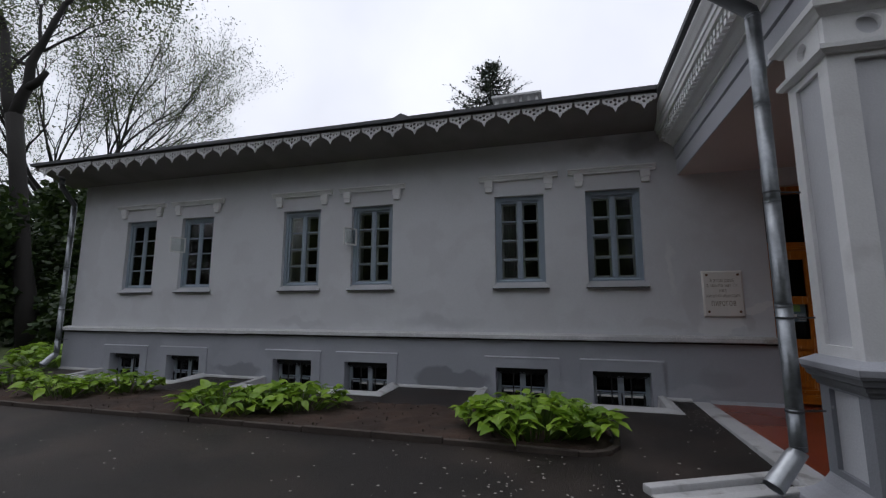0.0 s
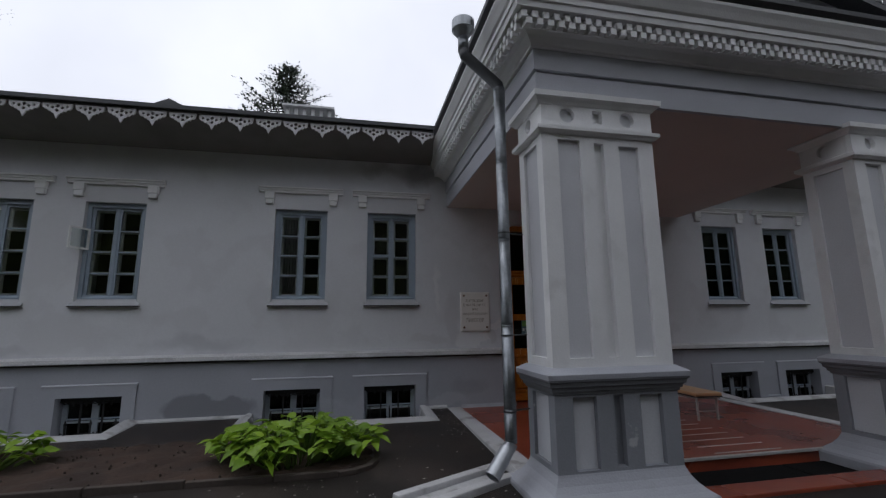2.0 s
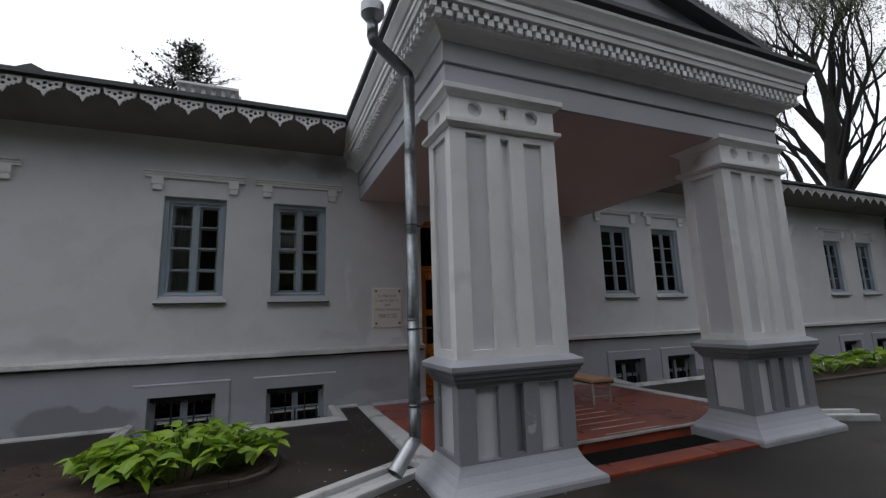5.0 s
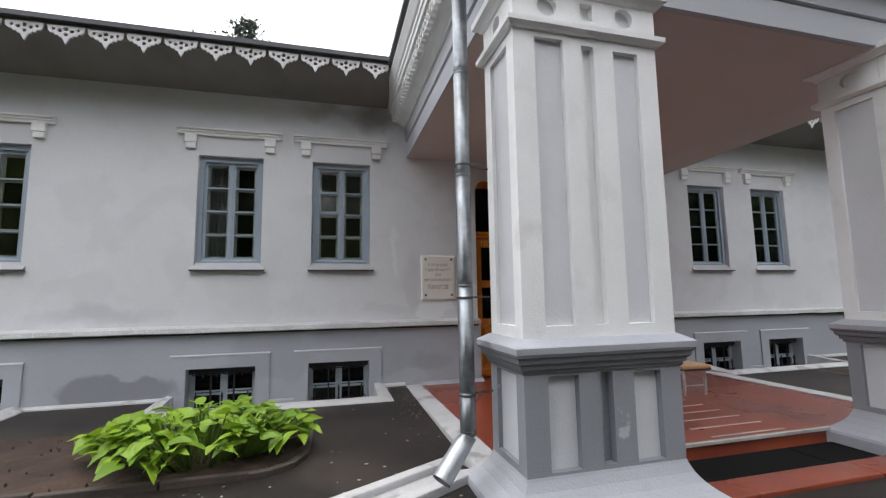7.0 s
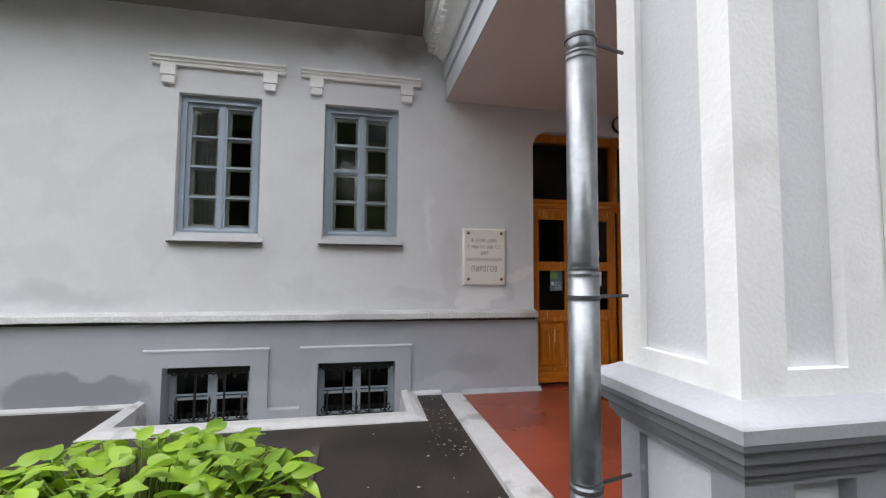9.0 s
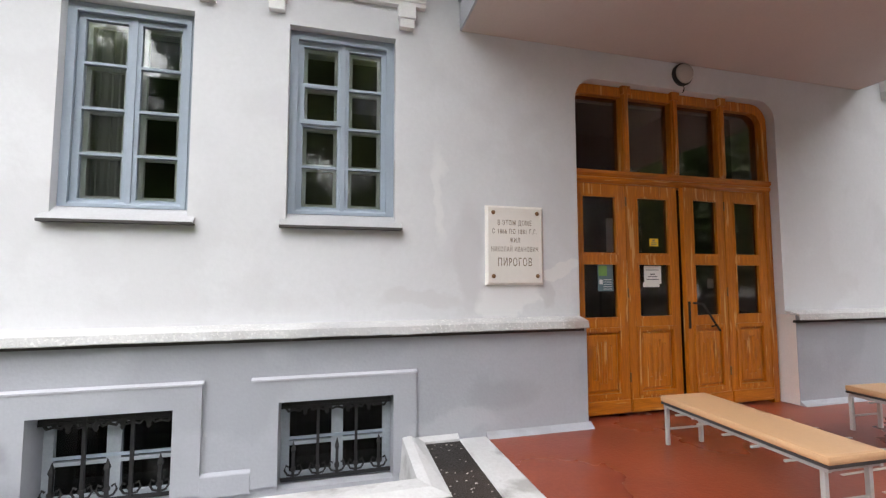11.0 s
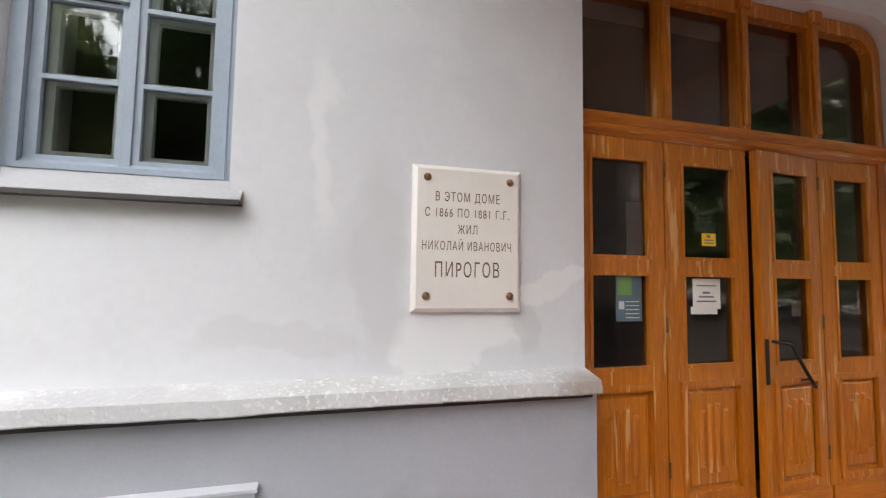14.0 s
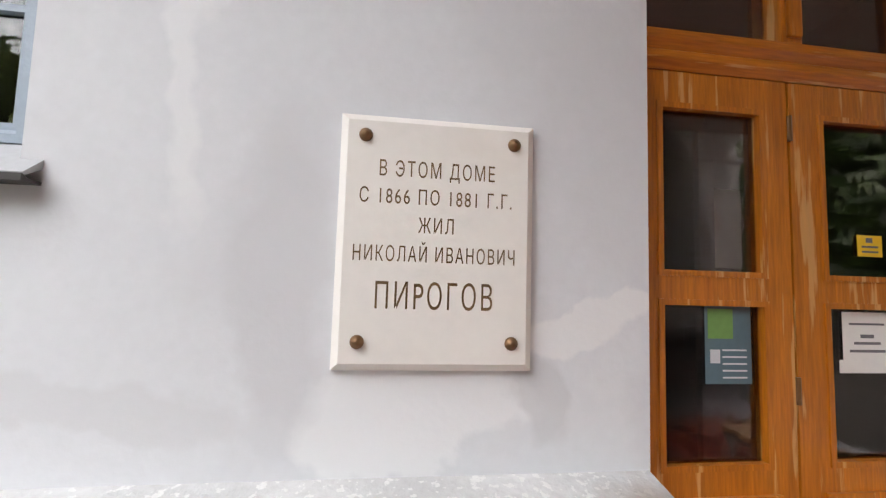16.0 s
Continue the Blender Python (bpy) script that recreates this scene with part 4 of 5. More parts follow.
def rounded_top(x0, x1, top, r, z0):
    a = [(x0, z0)] + [(x0 + r - r * math.cos(t), top - r + r * math.sin(t)) for t in (math.pi / 2 * k / 6 for k in range(7))]
    b = [(x1 - r + r * math.sin(t), top - r + r * math.cos(t)) for t in (math.pi / 2 * k / 6 for k in range(7))] + [(x1, z0)]
    return a + b


leaf_x = [3.20, 3.885, 4.57, 5.225, 5.84]
bm = bmesh.new()
outer = rounded_top(3.13, 5.925, 3.52 + Z0, 0.23, 0.0)
inner = rounded_top(3.21, 5.84, 3.41 + Z0, 0.17, 0.0)
loft(bm, [[(x, -0.03, z) for x, z in outer], [(x, 0.13, z) for x, z in outer], [(x, 0.13, z) for x, z in inner], [(x, -0.03, z) for x, z in inner], [(x, -0.03, z) for x, z in outer]], closed=False)
part("door_frame", bm, door_wood, door, "orange-varnished door frame with rounded corners")
bm = run_x(bmesh.new(), 3.14, 5.92, [(-0.02, 2.43 + Z0), (-0.05, 2.46 + Z0), (-0.05, 2.49 + Z0), (-0.035, 2.5 + Z0), (-0.06, 2.53 + Z0), (-0.06, 2.565 + Z0), (0.1, 2.575 + Z0), (0.1, 2.43 + Z0)])
part("transom_bar", bm, door_rail_wood, door)
for x in (3.9, 4.56, 5.225):
    bm = boxed(x - 0.05, x + 0.05, -0.035, 0.1, 2.575 + Z0, 3.42 + Z0, 0.012)
    box(bm, x - 0.03, x + 0.03, -0.055, -0.034, 2.6 + Z0, 3.5 + Z0, 0.008)
    box(bm, x - 0.055, x + 0.055, -0.07, -0.02, 3.44 + Z0, 3.545 + Z0, 0.01)
    part("mullion", bm, door_wood, door)
tx = [3.21, 3.9, 4.56, 5.225, 5.84]
for a, b in zip(tx, tx[1:]):
    g = part("transom_pane", boxed(a + 0.01, b - 0.01, 0.04, 0.044, 2.57 + Z0, 3.41 + Z0), door_glass, door)
    g.visible_shadow = False


def door_leaf(m, w, swing_note):
    top = 2.425 + Z0
    a, b = 0.145, w - 0.125
    rows = [(0.98 + Z0, 1.55 + Z0), (1.67 + Z0, 2.285 + Z0)]
    leaf = part("door_leaf", holed_wall(bmesh.new(), 0.003, w - 0.003, 0.03, top, -0.02, 0.03, [(a, b, z0, z1) for z0, z1 in rows] + [(a - 0.03, b + 0.03, 0.22, 0.86 + Z0)]), door_wood, door, swing_note, m=m)
    for z0, z1 in rows:
        g = part("pane", boxed(a - 0.004, b + 0.004, 0.008, 0.011, z0 - 0.004, z1 + 0.004), door_glass, leaf)
        g.visible_shadow = False
        part("glazing_bead", holed_wall(bmesh.new(), a - 0.018, b + 0.018, z0 - 0.018, z1 + 0.018, -0.027, -0.004, [(a + 0.004, b - 0.004, z0 + 0.004, z1 - 0.004)]), door_wood, leaf)
    pz0, pz1 = 0.22, 0.86 + Z0
    part("panel_moulding", holed_wall(bmesh.new(), a - 0.045, b + 0.045, pz0 - 0.015, pz1 + 0.015, -0.035, -0.003, [(a - 0.01, b + 0.01, pz0 + 0.025, pz1 - 0.025)]), door_wood, leaf)
    bm = boxed(a - 0.03, b + 0.03, 0.0, 0.02, pz0, pz1)
    loft(bm, [[(a + 0.01 + o, y, pz0 + 0.045 + o), (b - 0.01 - o, y, pz0 + 0.045 + o), (b - 0.01 - o, y, pz1 - 0.045 - o), (a + 0.01 + o, y, pz1 - 0.045 - o)] for o, y in ((0, 0.0), (0.02, -0.018), (0.04, -0.02))])
    for k in range(4):
        x = (a + b) / 2 + (k - 1.5) * 0.062
        d = 0.07 if k in (0, 3) else 0.03
        loft(bm, [[(x - 0.02 + o, y, pz0 + 0.1 + d + o), (x + 0.02 - o, y, pz0 + 0.1 + d + o), (x + 0.02 - o, y, pz1 - 0.1 - d - o), (x - 0.02 + o, y, pz1 - 0.1 - d - o)] for o, y in ((0, -0.02), (0.014, -0.036))])
    part("panel", bm, door_wood, leaf)
    part("kick_rail", boxed(0.01, w - 0.01, -0.038, -0.018, 0.045, 0.175, 0.006), door_rail_wood, leaf)
    return leaf


l1 = door_leaf(at(leaf_x[0], 0, 0), 0.68, "")
l2 = door_leaf(at(leaf_x[1], 0, 0), 0.68, "")
l4 = door_leaf(at(leaf_x[3] + 0.005, 0, 0), 0.61, "")
swing = 5.0
l3 = door_leaf(at(leaf_x[3] - 0.635 * math.cos(radians(swing)), -0.635 * math.sin(radians(swing)), 0, 0, 0, swing), 0.635, "door leaf standing slightly ajar")
for x in (leaf_x[1], leaf_x[3]):
    bm = bmesh.new()
    for z in (0.35, 1.25, 2.25):
        tube(bm, [(x, -0.024, z), (x, -0.024, z + 0.1)], 0.009, 8)
    part("hinge", bm, bronze, door, "brown painted hinges")
bm = boxed(0.02, 0.05, -0.03, -0.021, 0.9, 1.2, 0.003)
part("lock_plate", bm, iron, l3, "dark iron lock plate")
bm = bmesh.new()
tube(bm, [(0.1, -0.02, 1.18), (0.1, -0.08, 1.18), (0.17, -0.09, 1.165), (0.33, -0.09, 0.96), (0.4, -0.09, 0.88), (0.42, -0.08, 0.87)], 0.011, 8)
tube(bm, [(0.35, -0.09, 0.93), (0.35, -0.02, 0.91)], 0.009, 6)
part("door_handle", bm, iron, l3, "dark slanting iron pull handle", smooth=True)


def notice(name, x, z, w, h, mat, label, bars=(), y=-0.001, colour=None):
    bm = boxed(0, w, 0, 0.0012, 0, h)
    ob = part(name, bm, mat, m=at(x, 8.25 + y, z))
    tagged(ob, label, "notice", "door notices")
    for bx, bz, bw, bh in bars:
        part("print_line", boxed(bx, bx + bw, -0.0012, -0.0002, bz, bz + bh), colour or ink, ob)
    return ob


notice("paper_notice", 4.115, 1.335, 0.225, 0.2, paper, "white printed paper notice taped inside the door glass", [(0.03, 0.15, 0.16, 0.008), (0.08, 0.1, 0.06, 0.014), (0.05, 0.075, 0.12, 0.01), (0.03, 0.045, 0.16, 0.01)], 0.003)
notice("paper_notice", 4.10, 1.30, 0.215, 0.05, paper, "white paper showing below the notice", (), 0.006)
notice("sticker", 4.20, 1.755, 0.115, 0.085, yellow_paper, "small yellow sticker on the door glass", [(0.04, 0.055, 0.03, 0.02), (0.02, 0.035, 0.075, 0.008), (0.02, 0.015, 0.075, 0.008)], 0.003)
post = notice("poster", 3.53, 1.26, 0.19, 0.30, poster_blue, "blue-grey leaflet with a green picture behind the glass", [(0.07, z, 0.1, 0.006) for z in (0.02, 0.045, 0.07, 0.095, 0.12)] + [(0.02, 0.075, 0.04, 0.05)], 0.005, colour=panel_paint)
part("leaflet_picture", boxed(0.012, 0.115, -0.0012, -0.0002, 0.165, 0.275), poster_green, post)
notice("card", 4.99, 1.28, 0.085, 0.11, panel_paint, "small grey card behind the door glass", (), 0.02)

bell = part("door_bell", boxed(-0.012, 0.012, -0.02, 0.0, -0.02, 0.02, 0.006), iron, m=at(3.262, 8.219, 1.42))
tagged(bell, "small black push button on the door frame", "push button")

# lobby behind the door, its dimness put into near-black walls
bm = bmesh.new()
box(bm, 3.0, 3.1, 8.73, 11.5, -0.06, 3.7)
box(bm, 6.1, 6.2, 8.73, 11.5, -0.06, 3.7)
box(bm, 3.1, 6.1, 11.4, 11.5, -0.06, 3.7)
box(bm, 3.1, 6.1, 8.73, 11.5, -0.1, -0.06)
tagged(part("lobby_walls", bm, room_shade_paint), "lobby behind the entrance door, coloured near-black for its dimness", "room", kind="structure")

# added lobby door; its narrow pale sheet stands in for far window light
inner = thing("inner_door", at(3.95, 8.8, FLOOR_Z + 0.001), "added dark lobby door holding a pale sheet for far window light", "door")
part("leaf", holed_wall(bmesh.new(), 0, 0.55, 0, 2.5, 0, 0.04, [(0.085, 0.255, 1.78, 2.2)]), room_shade_paint, inner)
part("pale_panel", boxed(0.083, 0.257, 0.018, 0.022, 1.778, 2.202), paper, inner, "pale sheet standing in for light from a far window")

# bulkhead lamp over the door
lamp = thing("wall_lamp", at(4.585, 8.12, 3.7), "round milky glass wall lamp with a dark rim over the door", "lamp")
prof = [(0.125, 0.0), (0.128, -0.035), (0.118, -0.05)]
part("lamp_rim", loft(bmesh.new(), [[(r * math.cos(a), y, r * math.sin(a)) for a in (2 * math.pi * k / 20 for k in range(20))] for r, y in prof]), iron, lamp, "dark round rim", smooth=False)
part("lamp_dome", loft(bmesh.new(), [[(0.115 * math.cos(t) * math.cos(a), -0.045 - 0.075 * math.sin(t), 0.115 * math.cos(t) * math.sin(a)) for a in (2 * math.pi * k / 20 for k in range(20))] for t in (0, 0.35, 0.7, 1.05, 1.4, 1.55)]), lamp_glass, lamp, "milky glass dome", smooth=True)
bm = bmesh.new()
tube(bm, [(0.02, -0.01, -0.12), (0.03, -0.012, -0.15), (0.015, -0.012, -0.19), (0.0, -0.01, -0.2)], 0.007, 6)
part("lamp_cable", bm, iron, lamp)

# ---- memorial plaque ----
plaque = thing("memorial_plaque", at(2.2, WALL_Y, 1.336), "cream marble memorial plaque with gilt lettering on the wall", "plaque")
PW, PH = 0.606, 0.772
bm = loft(bmesh.new(), [[(o, y, o), (PW - o, y, o), (PW - o, y, PH - o), (o, y, PH - o)] for o, y in ((0.0, -0.002), (0.0, -0.022), (0.022, -0.04))])
part("slab", bm, marble, plaque, "bevelled cream marble slab")
for x in (0.075, PW - 0.068):
    for z in (0.085, PH - 0.068):
        bm = loft(bmesh.new(), [[(x + r * math.cos(a), y, z + r * math.sin(a)) for a in (2 * math.pi * k / 14 for k in range(14))] for r, y in ((0.021, -0.04), (0.021, -0.044), (0.017, -0.052), (0.012, -0.0545), (0.011, -0.057), (0.004, -0.06))])
        part("stud", bm, bronze, plaque, "domed bronze fixing stud", smooth=True)
for words, z, size, wide in (("В ЭТОМ ДОМЕ", 0.582, 0.05, 0.357), ("С 1866 ПО 1881 Г.Г.", 0.499, 0.047, 0.469), ("ЖИЛ", 0.412, 0.048, 0.108), ("НИКОЛАЙ ИВАНОВИЧ", 0.324, 0.048, 0.493), ("ПИPОГОВ", 0.183, 0.082, 0.355)):
    text = bpy.data.curves.new("lettering", "FONT")
    text.body = words
    text.align_x = "CENTER"
    text.size = size * U * 1.36
    text.extrude = 0.0006
    text.space_character = 1.22
    text.offset = 0.0
    text.materials.append(gilt)
    ob = new("lettering", text)
    ob.parent = plaque
    bpy.context.view_layer.update()
    m = at(PW / 2 - 0.005, -0.0405, z, 90, 0, 0)
    ob.matrix_basis = m @ Matrix.Diagonal((wide * U / max(0.01, ob.dimensions.x), 1, 1, 1))
    ob["label"] = "carved gilt lettering"


# ---- benches ----
def bench(m, label):
    b = thing("bench", m, label, "bench", "porch benches")
    w, l, top = 0.465, 1.37, 0.43
    bm = boxed(0, w, 0, l, top - 0.055, top, 0.02)
    part("seat", bm, vinyl, b, "padded tan vinyl seat", smooth=False)
    part("seat_board", boxed(0.005, w - 0.005, 0.005, l - 0.005, top - 0.072, top - 0.056), galvanised_dull, b)
    for x in (0.02, w - 0.045):
        part("rail", boxed(x, x + 0.025, 0.02, l - 0.02, top - 0.1, top - 0.073, 0.003), bench_steel, b)
    for y in (0.03, l - 0.055):
        part("cross_rail", boxed(0.046, w - 0.046, y, y + 0.025, top - 0.099, top - 0.074, 0.003), bench_steel, b)
        for x in (0.045, w - 0.075):
            part("leg", boxed(x, x + 0.03, y + 0.03, y + 0.06, 0, top - 0.101, 0.004), bench_steel, b)
        part("leg_brace", boxed(0.075, w - 0.075, y + 0.038, y + 0.052, 0.13, 0.145), bench_steel, b)
    for k in range(1, 6):
        y = l * k / 6
        part("slat_bracket", boxed(-0.04, 0.07, y - 0.008, y + 0.008, top - 0.112, top - 0.1), bench_steel, b)
    return b


bench(at(3.54, 6.1, FLOOR_Z, 0, 0, -2), "low bench with a padded tan seat beside the entrance door")
bench(at(5.5, 5.95, FLOOR_Z, 0, 0, -3), "low bench with a padded tan seat on the far porch side")


# ---- drainpipes ----
def drainpipe(m, label, top, elbow, top_x, bottom=0.44):
    """Origin on the ground below the straight run; the funnel stands top_x to the side."""
    d = thing("drainpipe", m, label, "drainpipe", "drainpipes")
    r = 0.062
    joints = [bottom, 0.78, 1.62, 2.52, 3.4, elbow]
    for z0, z1 in zip(joints, joints[1:]):
        bm = bmesh.new()
        tube(bm, [(0, 0, z0 - 0.02), (0, 0, z0 + 0.03), (0, 0, z1)], [r * 0.985, r * 0.985, r * 1.01], 20)
        part("pipe_length", bm, galvanised, d, "galvanised pipe length", smooth=True)
        bm = bmesh.new()
        for zc in (z1 - 0.03, z1 - 0.005):
            tube(bm, [(0, 0, zc), (0, 0, zc + 0.008)], r * 1.045, 20)
        part("bead", bm, galvanised, d)
    bm = bmesh.new()
    tube(bm, [(0.0, 0, elbow - 0.01), (-0.005, 0, elbow + 0.04), (top_x + 0.01, 0, top - 0.42), (top_x, 0, top - 0.36)], r * 1.02, 18)
    part("swan_neck", bm, galvanised_dull, d, "dark slanting neck", smooth=True)
    bm = bmesh.new()
    tube(bm, [(top_x, 0, top - 0.38), (top_x, 0, top - 0.2)], r, 18)
    part("outlet", bm, galvanised, d, smooth=True)
    bm = loft(bmesh.new(), [[(top_x + q * math.cos(a), q * math.sin(a), z) for a in (2 * math.pi * k / 22 for k in range(22))] for q, z in ((0.06, top - 0.21), (0.125, top - 0.12), (0.13, top - 0.115), (0.13, top), (0.12, top), (0.118, top - 0.1))])
    part("funnel", bm, zinc_bright, d, "galvanised rain funnel", smooth=False)
    bm = bmesh.new()
    tube(bm, [(0, 0, bottom + 0.02), (0, 0, bottom - 0.03), (-0.06, -0.03, bottom - 0.08), (-0.25, -0.13, bottom - 0.28)], [r * 1.03, r * 1.06, r * 1.16, r * 1.22], 20, caps=False)
    part("shoe", bm, zinc_bright, d, "bright angled outlet shoe", smooth=True)
    for z in (0.745, 1.495, 2.575):
        bm = bmesh.new()
        tube(bm, [(0, 0, z), (0, 0, z + 0.016)], r * 1.07, 20)
        tube(bm, [(0.06, 0.01, z + 0.01), (0.24, 0.06, z + 0.01)], 0.008, 6)
        part("bracket", bm, galvanised_dull, d, "dark clamp with a spike into the pier")
    return d


drainpipe(at(1.713, 4.1, -0.12), "galvanised steel drainpipe with a rain funnel beside the pier", 5.07, 4.27, -0.41, 0.47)
pipe_w = drainpipe(at(WEST - 0.02, 7.86, -0.07), "galvanised drainpipe at the corner of the house", 5.1, 4.2, -0.3)
pipe_w.rotation_euler = (0, 0, radians(60))
pipe_e = drainpipe(at(20.95, 7.92, -0.07), "grey drainpipe at the far end of the house", 5.1, 4.2, 0.1)

# concrete gutter channel leading away from the shoe
ch = thing("gutter_channel", at(1.9, 4.66, 0), "white-painted concrete drain channel under the drainpipe", "drain channel")
ang = 208
for s in (0.17, -0.17):
    bm = boxed(0.0, 1.42, s - 0.055, s + 0.055, -0.3, -0.065, 0.018)
    part("channel_side", bm, kerb_paint, ch, m=at(0, 0, 0, 0, 0, ang))
part("channel_bed", boxed(-0.02, 1.42, -0.115, 0.115, -0.3, -0.125), kerb_paint, ch, m=at(0, 0, 0, 0, 0, ang))
part("channel_head", boxed(-0.1, 0.02, -0.225, 0.225, -0.3, -0.06, 0.018), kerb_paint, ch, m=at(0, 0, 0, 0, 0, ang))
ch2 = thing("gutter_channel", at(7.45, 4.3, 0), "white-painted concrete drain channel beside the far pier", "drain channel")
for s in (0.17, -0.17):
    part("channel_side", boxed(0.0, 1.3, s - 0.055, s + 0.055, -0.3, -0.06, 0.018), kerb_paint, ch2, m=at(0, 0, 0, 0, 0, -28))
part("channel_bed", boxed(-0.02, 1.3, -0.115, 0.115, -0.3, -0.125), kerb_paint, ch2, m=at(0, 0, 0, 0, 0, -28))

# ---- roof things ----
chim = thing("chimney", at(-1.06, 10.6, 5.64), "white-painted chimney with a slotted metal cap on the roof", "chimney")
part("stack", boxed(-0.48, 0.48, -0.4, 0.4, 0, 0.9, 0.02), chimney_white, chim)
for k in range(6):
    x = -0.5 + k * 0.2
    for y in (-0.42, 0.37):
        part("cap_post", boxed(x - 0.04, x + 0.04, y, y + 0.05, 0.9, 1.14), chimney_white, chim)
bm = loft(bmesh.new(), [[(-0.62, -0.52, 1.14), (0.62, -0.52, 1.14), (0.62, 0.52, 1.14), (-0.62, 0.52, 1.14)], [(-0.62, -0.52, 1.19), (0.62, -0.52, 1.19), (0.62, 0.52, 1.19), (-0.62, 0.52, 1.19)], [(-0.4, -0.3, 1.3), (0.4, -0.3, 1.3), (0.4, 0.3, 1.3), (-0.4, 0.3, 1.3)]])
part("cap", bm, chimney_white, chim, "pale metal chimney cap")
vent = thing("roof_vent", at(-4.2, 10.6, 6.18), "small dark gabled roof vent", "roof vent")
bm = loft(bmesh.new(), [[(-0.35, y, 0), (0.35, y, 0), (0.35, y, 0.35), (0.45, y, 0.36), (0, y, 0.58), (-0.45, y, 0.36), (-0.35, y, 0.35)] for y in (-0.4, 0.4)])
part("vent_body", bm, roof_metal, vent)


# ---- hostas ----
def hosta_leaf_mesh(seed):
    r = random.Random(seed)
    bm = bmesh.new()
    rows, rings = 7, []
    curl, lift = r.uniform(0.15, 0.4), r.uniform(-0.1, 0.25)
    for i in range(rows + 1):
        t = i / rows
        wdt = 0.5 * math.sin(math.pi * min(1, t * 0.92 + 0.08) ** 0.75) * (1 - 0.35 * t) * 0.78 if i < rows else 0.0
        z = lift * t - curl * t * t
        row = []
        for s in (-1, -0.5, 0, 0.5, 1):
            row.append((t + 0.02 * s * s, s * wdt + 0.012 * math.sin(7 * t + s), z + 0.16 * abs(s) * wdt + 0.02 * math.sin(9 * t + 3 * s)))
        rings.append(row)
    loft(bm, rings, closed=False)
    bmesh.ops.remove_doubles(bm, verts=bm.verts, dist=1e-4)
    me = bpy.data.meshes.new("leaf")
    for v in bm.verts:
        v.co *= U
    bm.to_mesh(me)
    bm.free()
    for p in me.polygons:
        p.use_smooth = True
    me.materials.append(hosta_leaf_mat)
    return me


leaf_meshes = [hosta_leaf_mesh(k) for k in range(6)]


def hosta(cx, cy, rx, ry, height, count, size, seed, label):
    r = random.Random(seed)
    z0 = ground_z(cy) + 0.03
    plant = thing("hosta", at(cx, cy, z0), label, "plant", "bed plants")
    stems = bmesh.new()
    for k in range(count):
        a, q = r.uniform(0, 2 * math.pi), math.sqrt(r.uniform(0, 1))
        x, y = rx * q * math.cos(a), ry * q * math.sin(a)
        x += 0.08 * math.sin(3 * a + seed)
        z = height * (1 - 0.5 * q ** 3) * r.uniform(0.5, 1.0) + 0.04
        s = size * r.uniform(0.7, 1.15)
        out = math.degrees(math.atan2(y, x)) + r.uniform(-105, 105)
        leaf = new("leaf", leaf_meshes[r.randrange(6)])
        leaf.parent = plant
        leaf.matrix_basis = at(x, y, z, r.uniform(-30, 30), r.uniform(-26, 34), out) @ Matrix.Diagonal((s, s * r.uniform(0.75, 1.0), s, 1))
        tube(stems, [(x * 0.55, y * 0.55, -0.03), (x * 0.85, y * 0.85, z * 0.7), (x, y, z)], [0.009, 0.007, 0.005], 4, caps=False)
    part("stalk_tuft", stems, hosta_stem_mat, plant, "pale green leaf stalks")["kind"] = "stuff"
    return plant


green = "low clump of bright yellow-green hosta leaves in the soil bed"
hosta(-0.5, 5.6, 0.98, 0.7, 0.4, 300, 0.215, 3, green)
hosta(-5.1, 5.5, 0.85, 0.5, 0.34, 150, 0.22, 4, green)
hosta(-4.15, 5.95, 0.75, 0.55, 0.34, 130, 0.22, 14, green)
hosta(-8.75, 5.62, 0.75, 0.42, 0.3, 100, 0.2, 5, green)
hosta(-8.05, 6.2, 0.75, 0.4, 0.3, 90, 0.2, 6, green)
hosta(-10.9, 6.1, 0.8, 0.5, 0.3, 90, 0.2, 7, green)
far = "low clump of bright green leaves beside the house wall"
for k, (x, y) in enumerate(((-14.2, 9.3), (-15.6, 9.6), (-13.4, 8.2))):
    hosta(x, y, 0.95, 0.7, 0.38, 70, 0.3, 20 + k, far)
for k in range(6):
    hosta(11.2 + 1.9 * k, 6.35 + 0.1 * (k % 2), 1.0, 0.5, 0.34, 50, 0.3, 40 + k, far)
bm = bmesh.new()
box(bm, 9.4, 22.5, 5.75, 7.05, -0.3, -0.075, 0.01)
tagged(part("bed_soil_east", bm, soil), "brown soil bed before the far wing", "soil", kind="structure")
tagged(part("bed_kerb_east", boxed(9.4, 22.5, 5.67, 5.75, -0.3, -0.05, 0.01), kerbstone), "low dark kerb of the far bed", "kerb", kind="structure")

# dark edging strip and litter
bm = bmesh.new()
r = random.Random(11)
for k in range(420):
    u = r.random()
    if u < 0.6:
        x, y = r.gauss(0.1, 1.1), r.gauss(3.6, 0.7)
    else:
        x, y = r.uniform(-7, 2.0), r.uniform(2.6, 7.0)
    if 0.4 < y < 4.85 or (x > 0.55 and y < 8 and x < 1.85):
        s = r.uniform(0.005, 0.019)
        z = ground_z(y) + 0.003
        a = r.uniform(0, 6.28)
        loft(bm, [[(x + s * math.cos(a + t), y + s * math.sin(a + t) * 0.7, z + dz) for t in (0, 1.3, 2.9, 4.3)] for dz in (0, 0.003)])
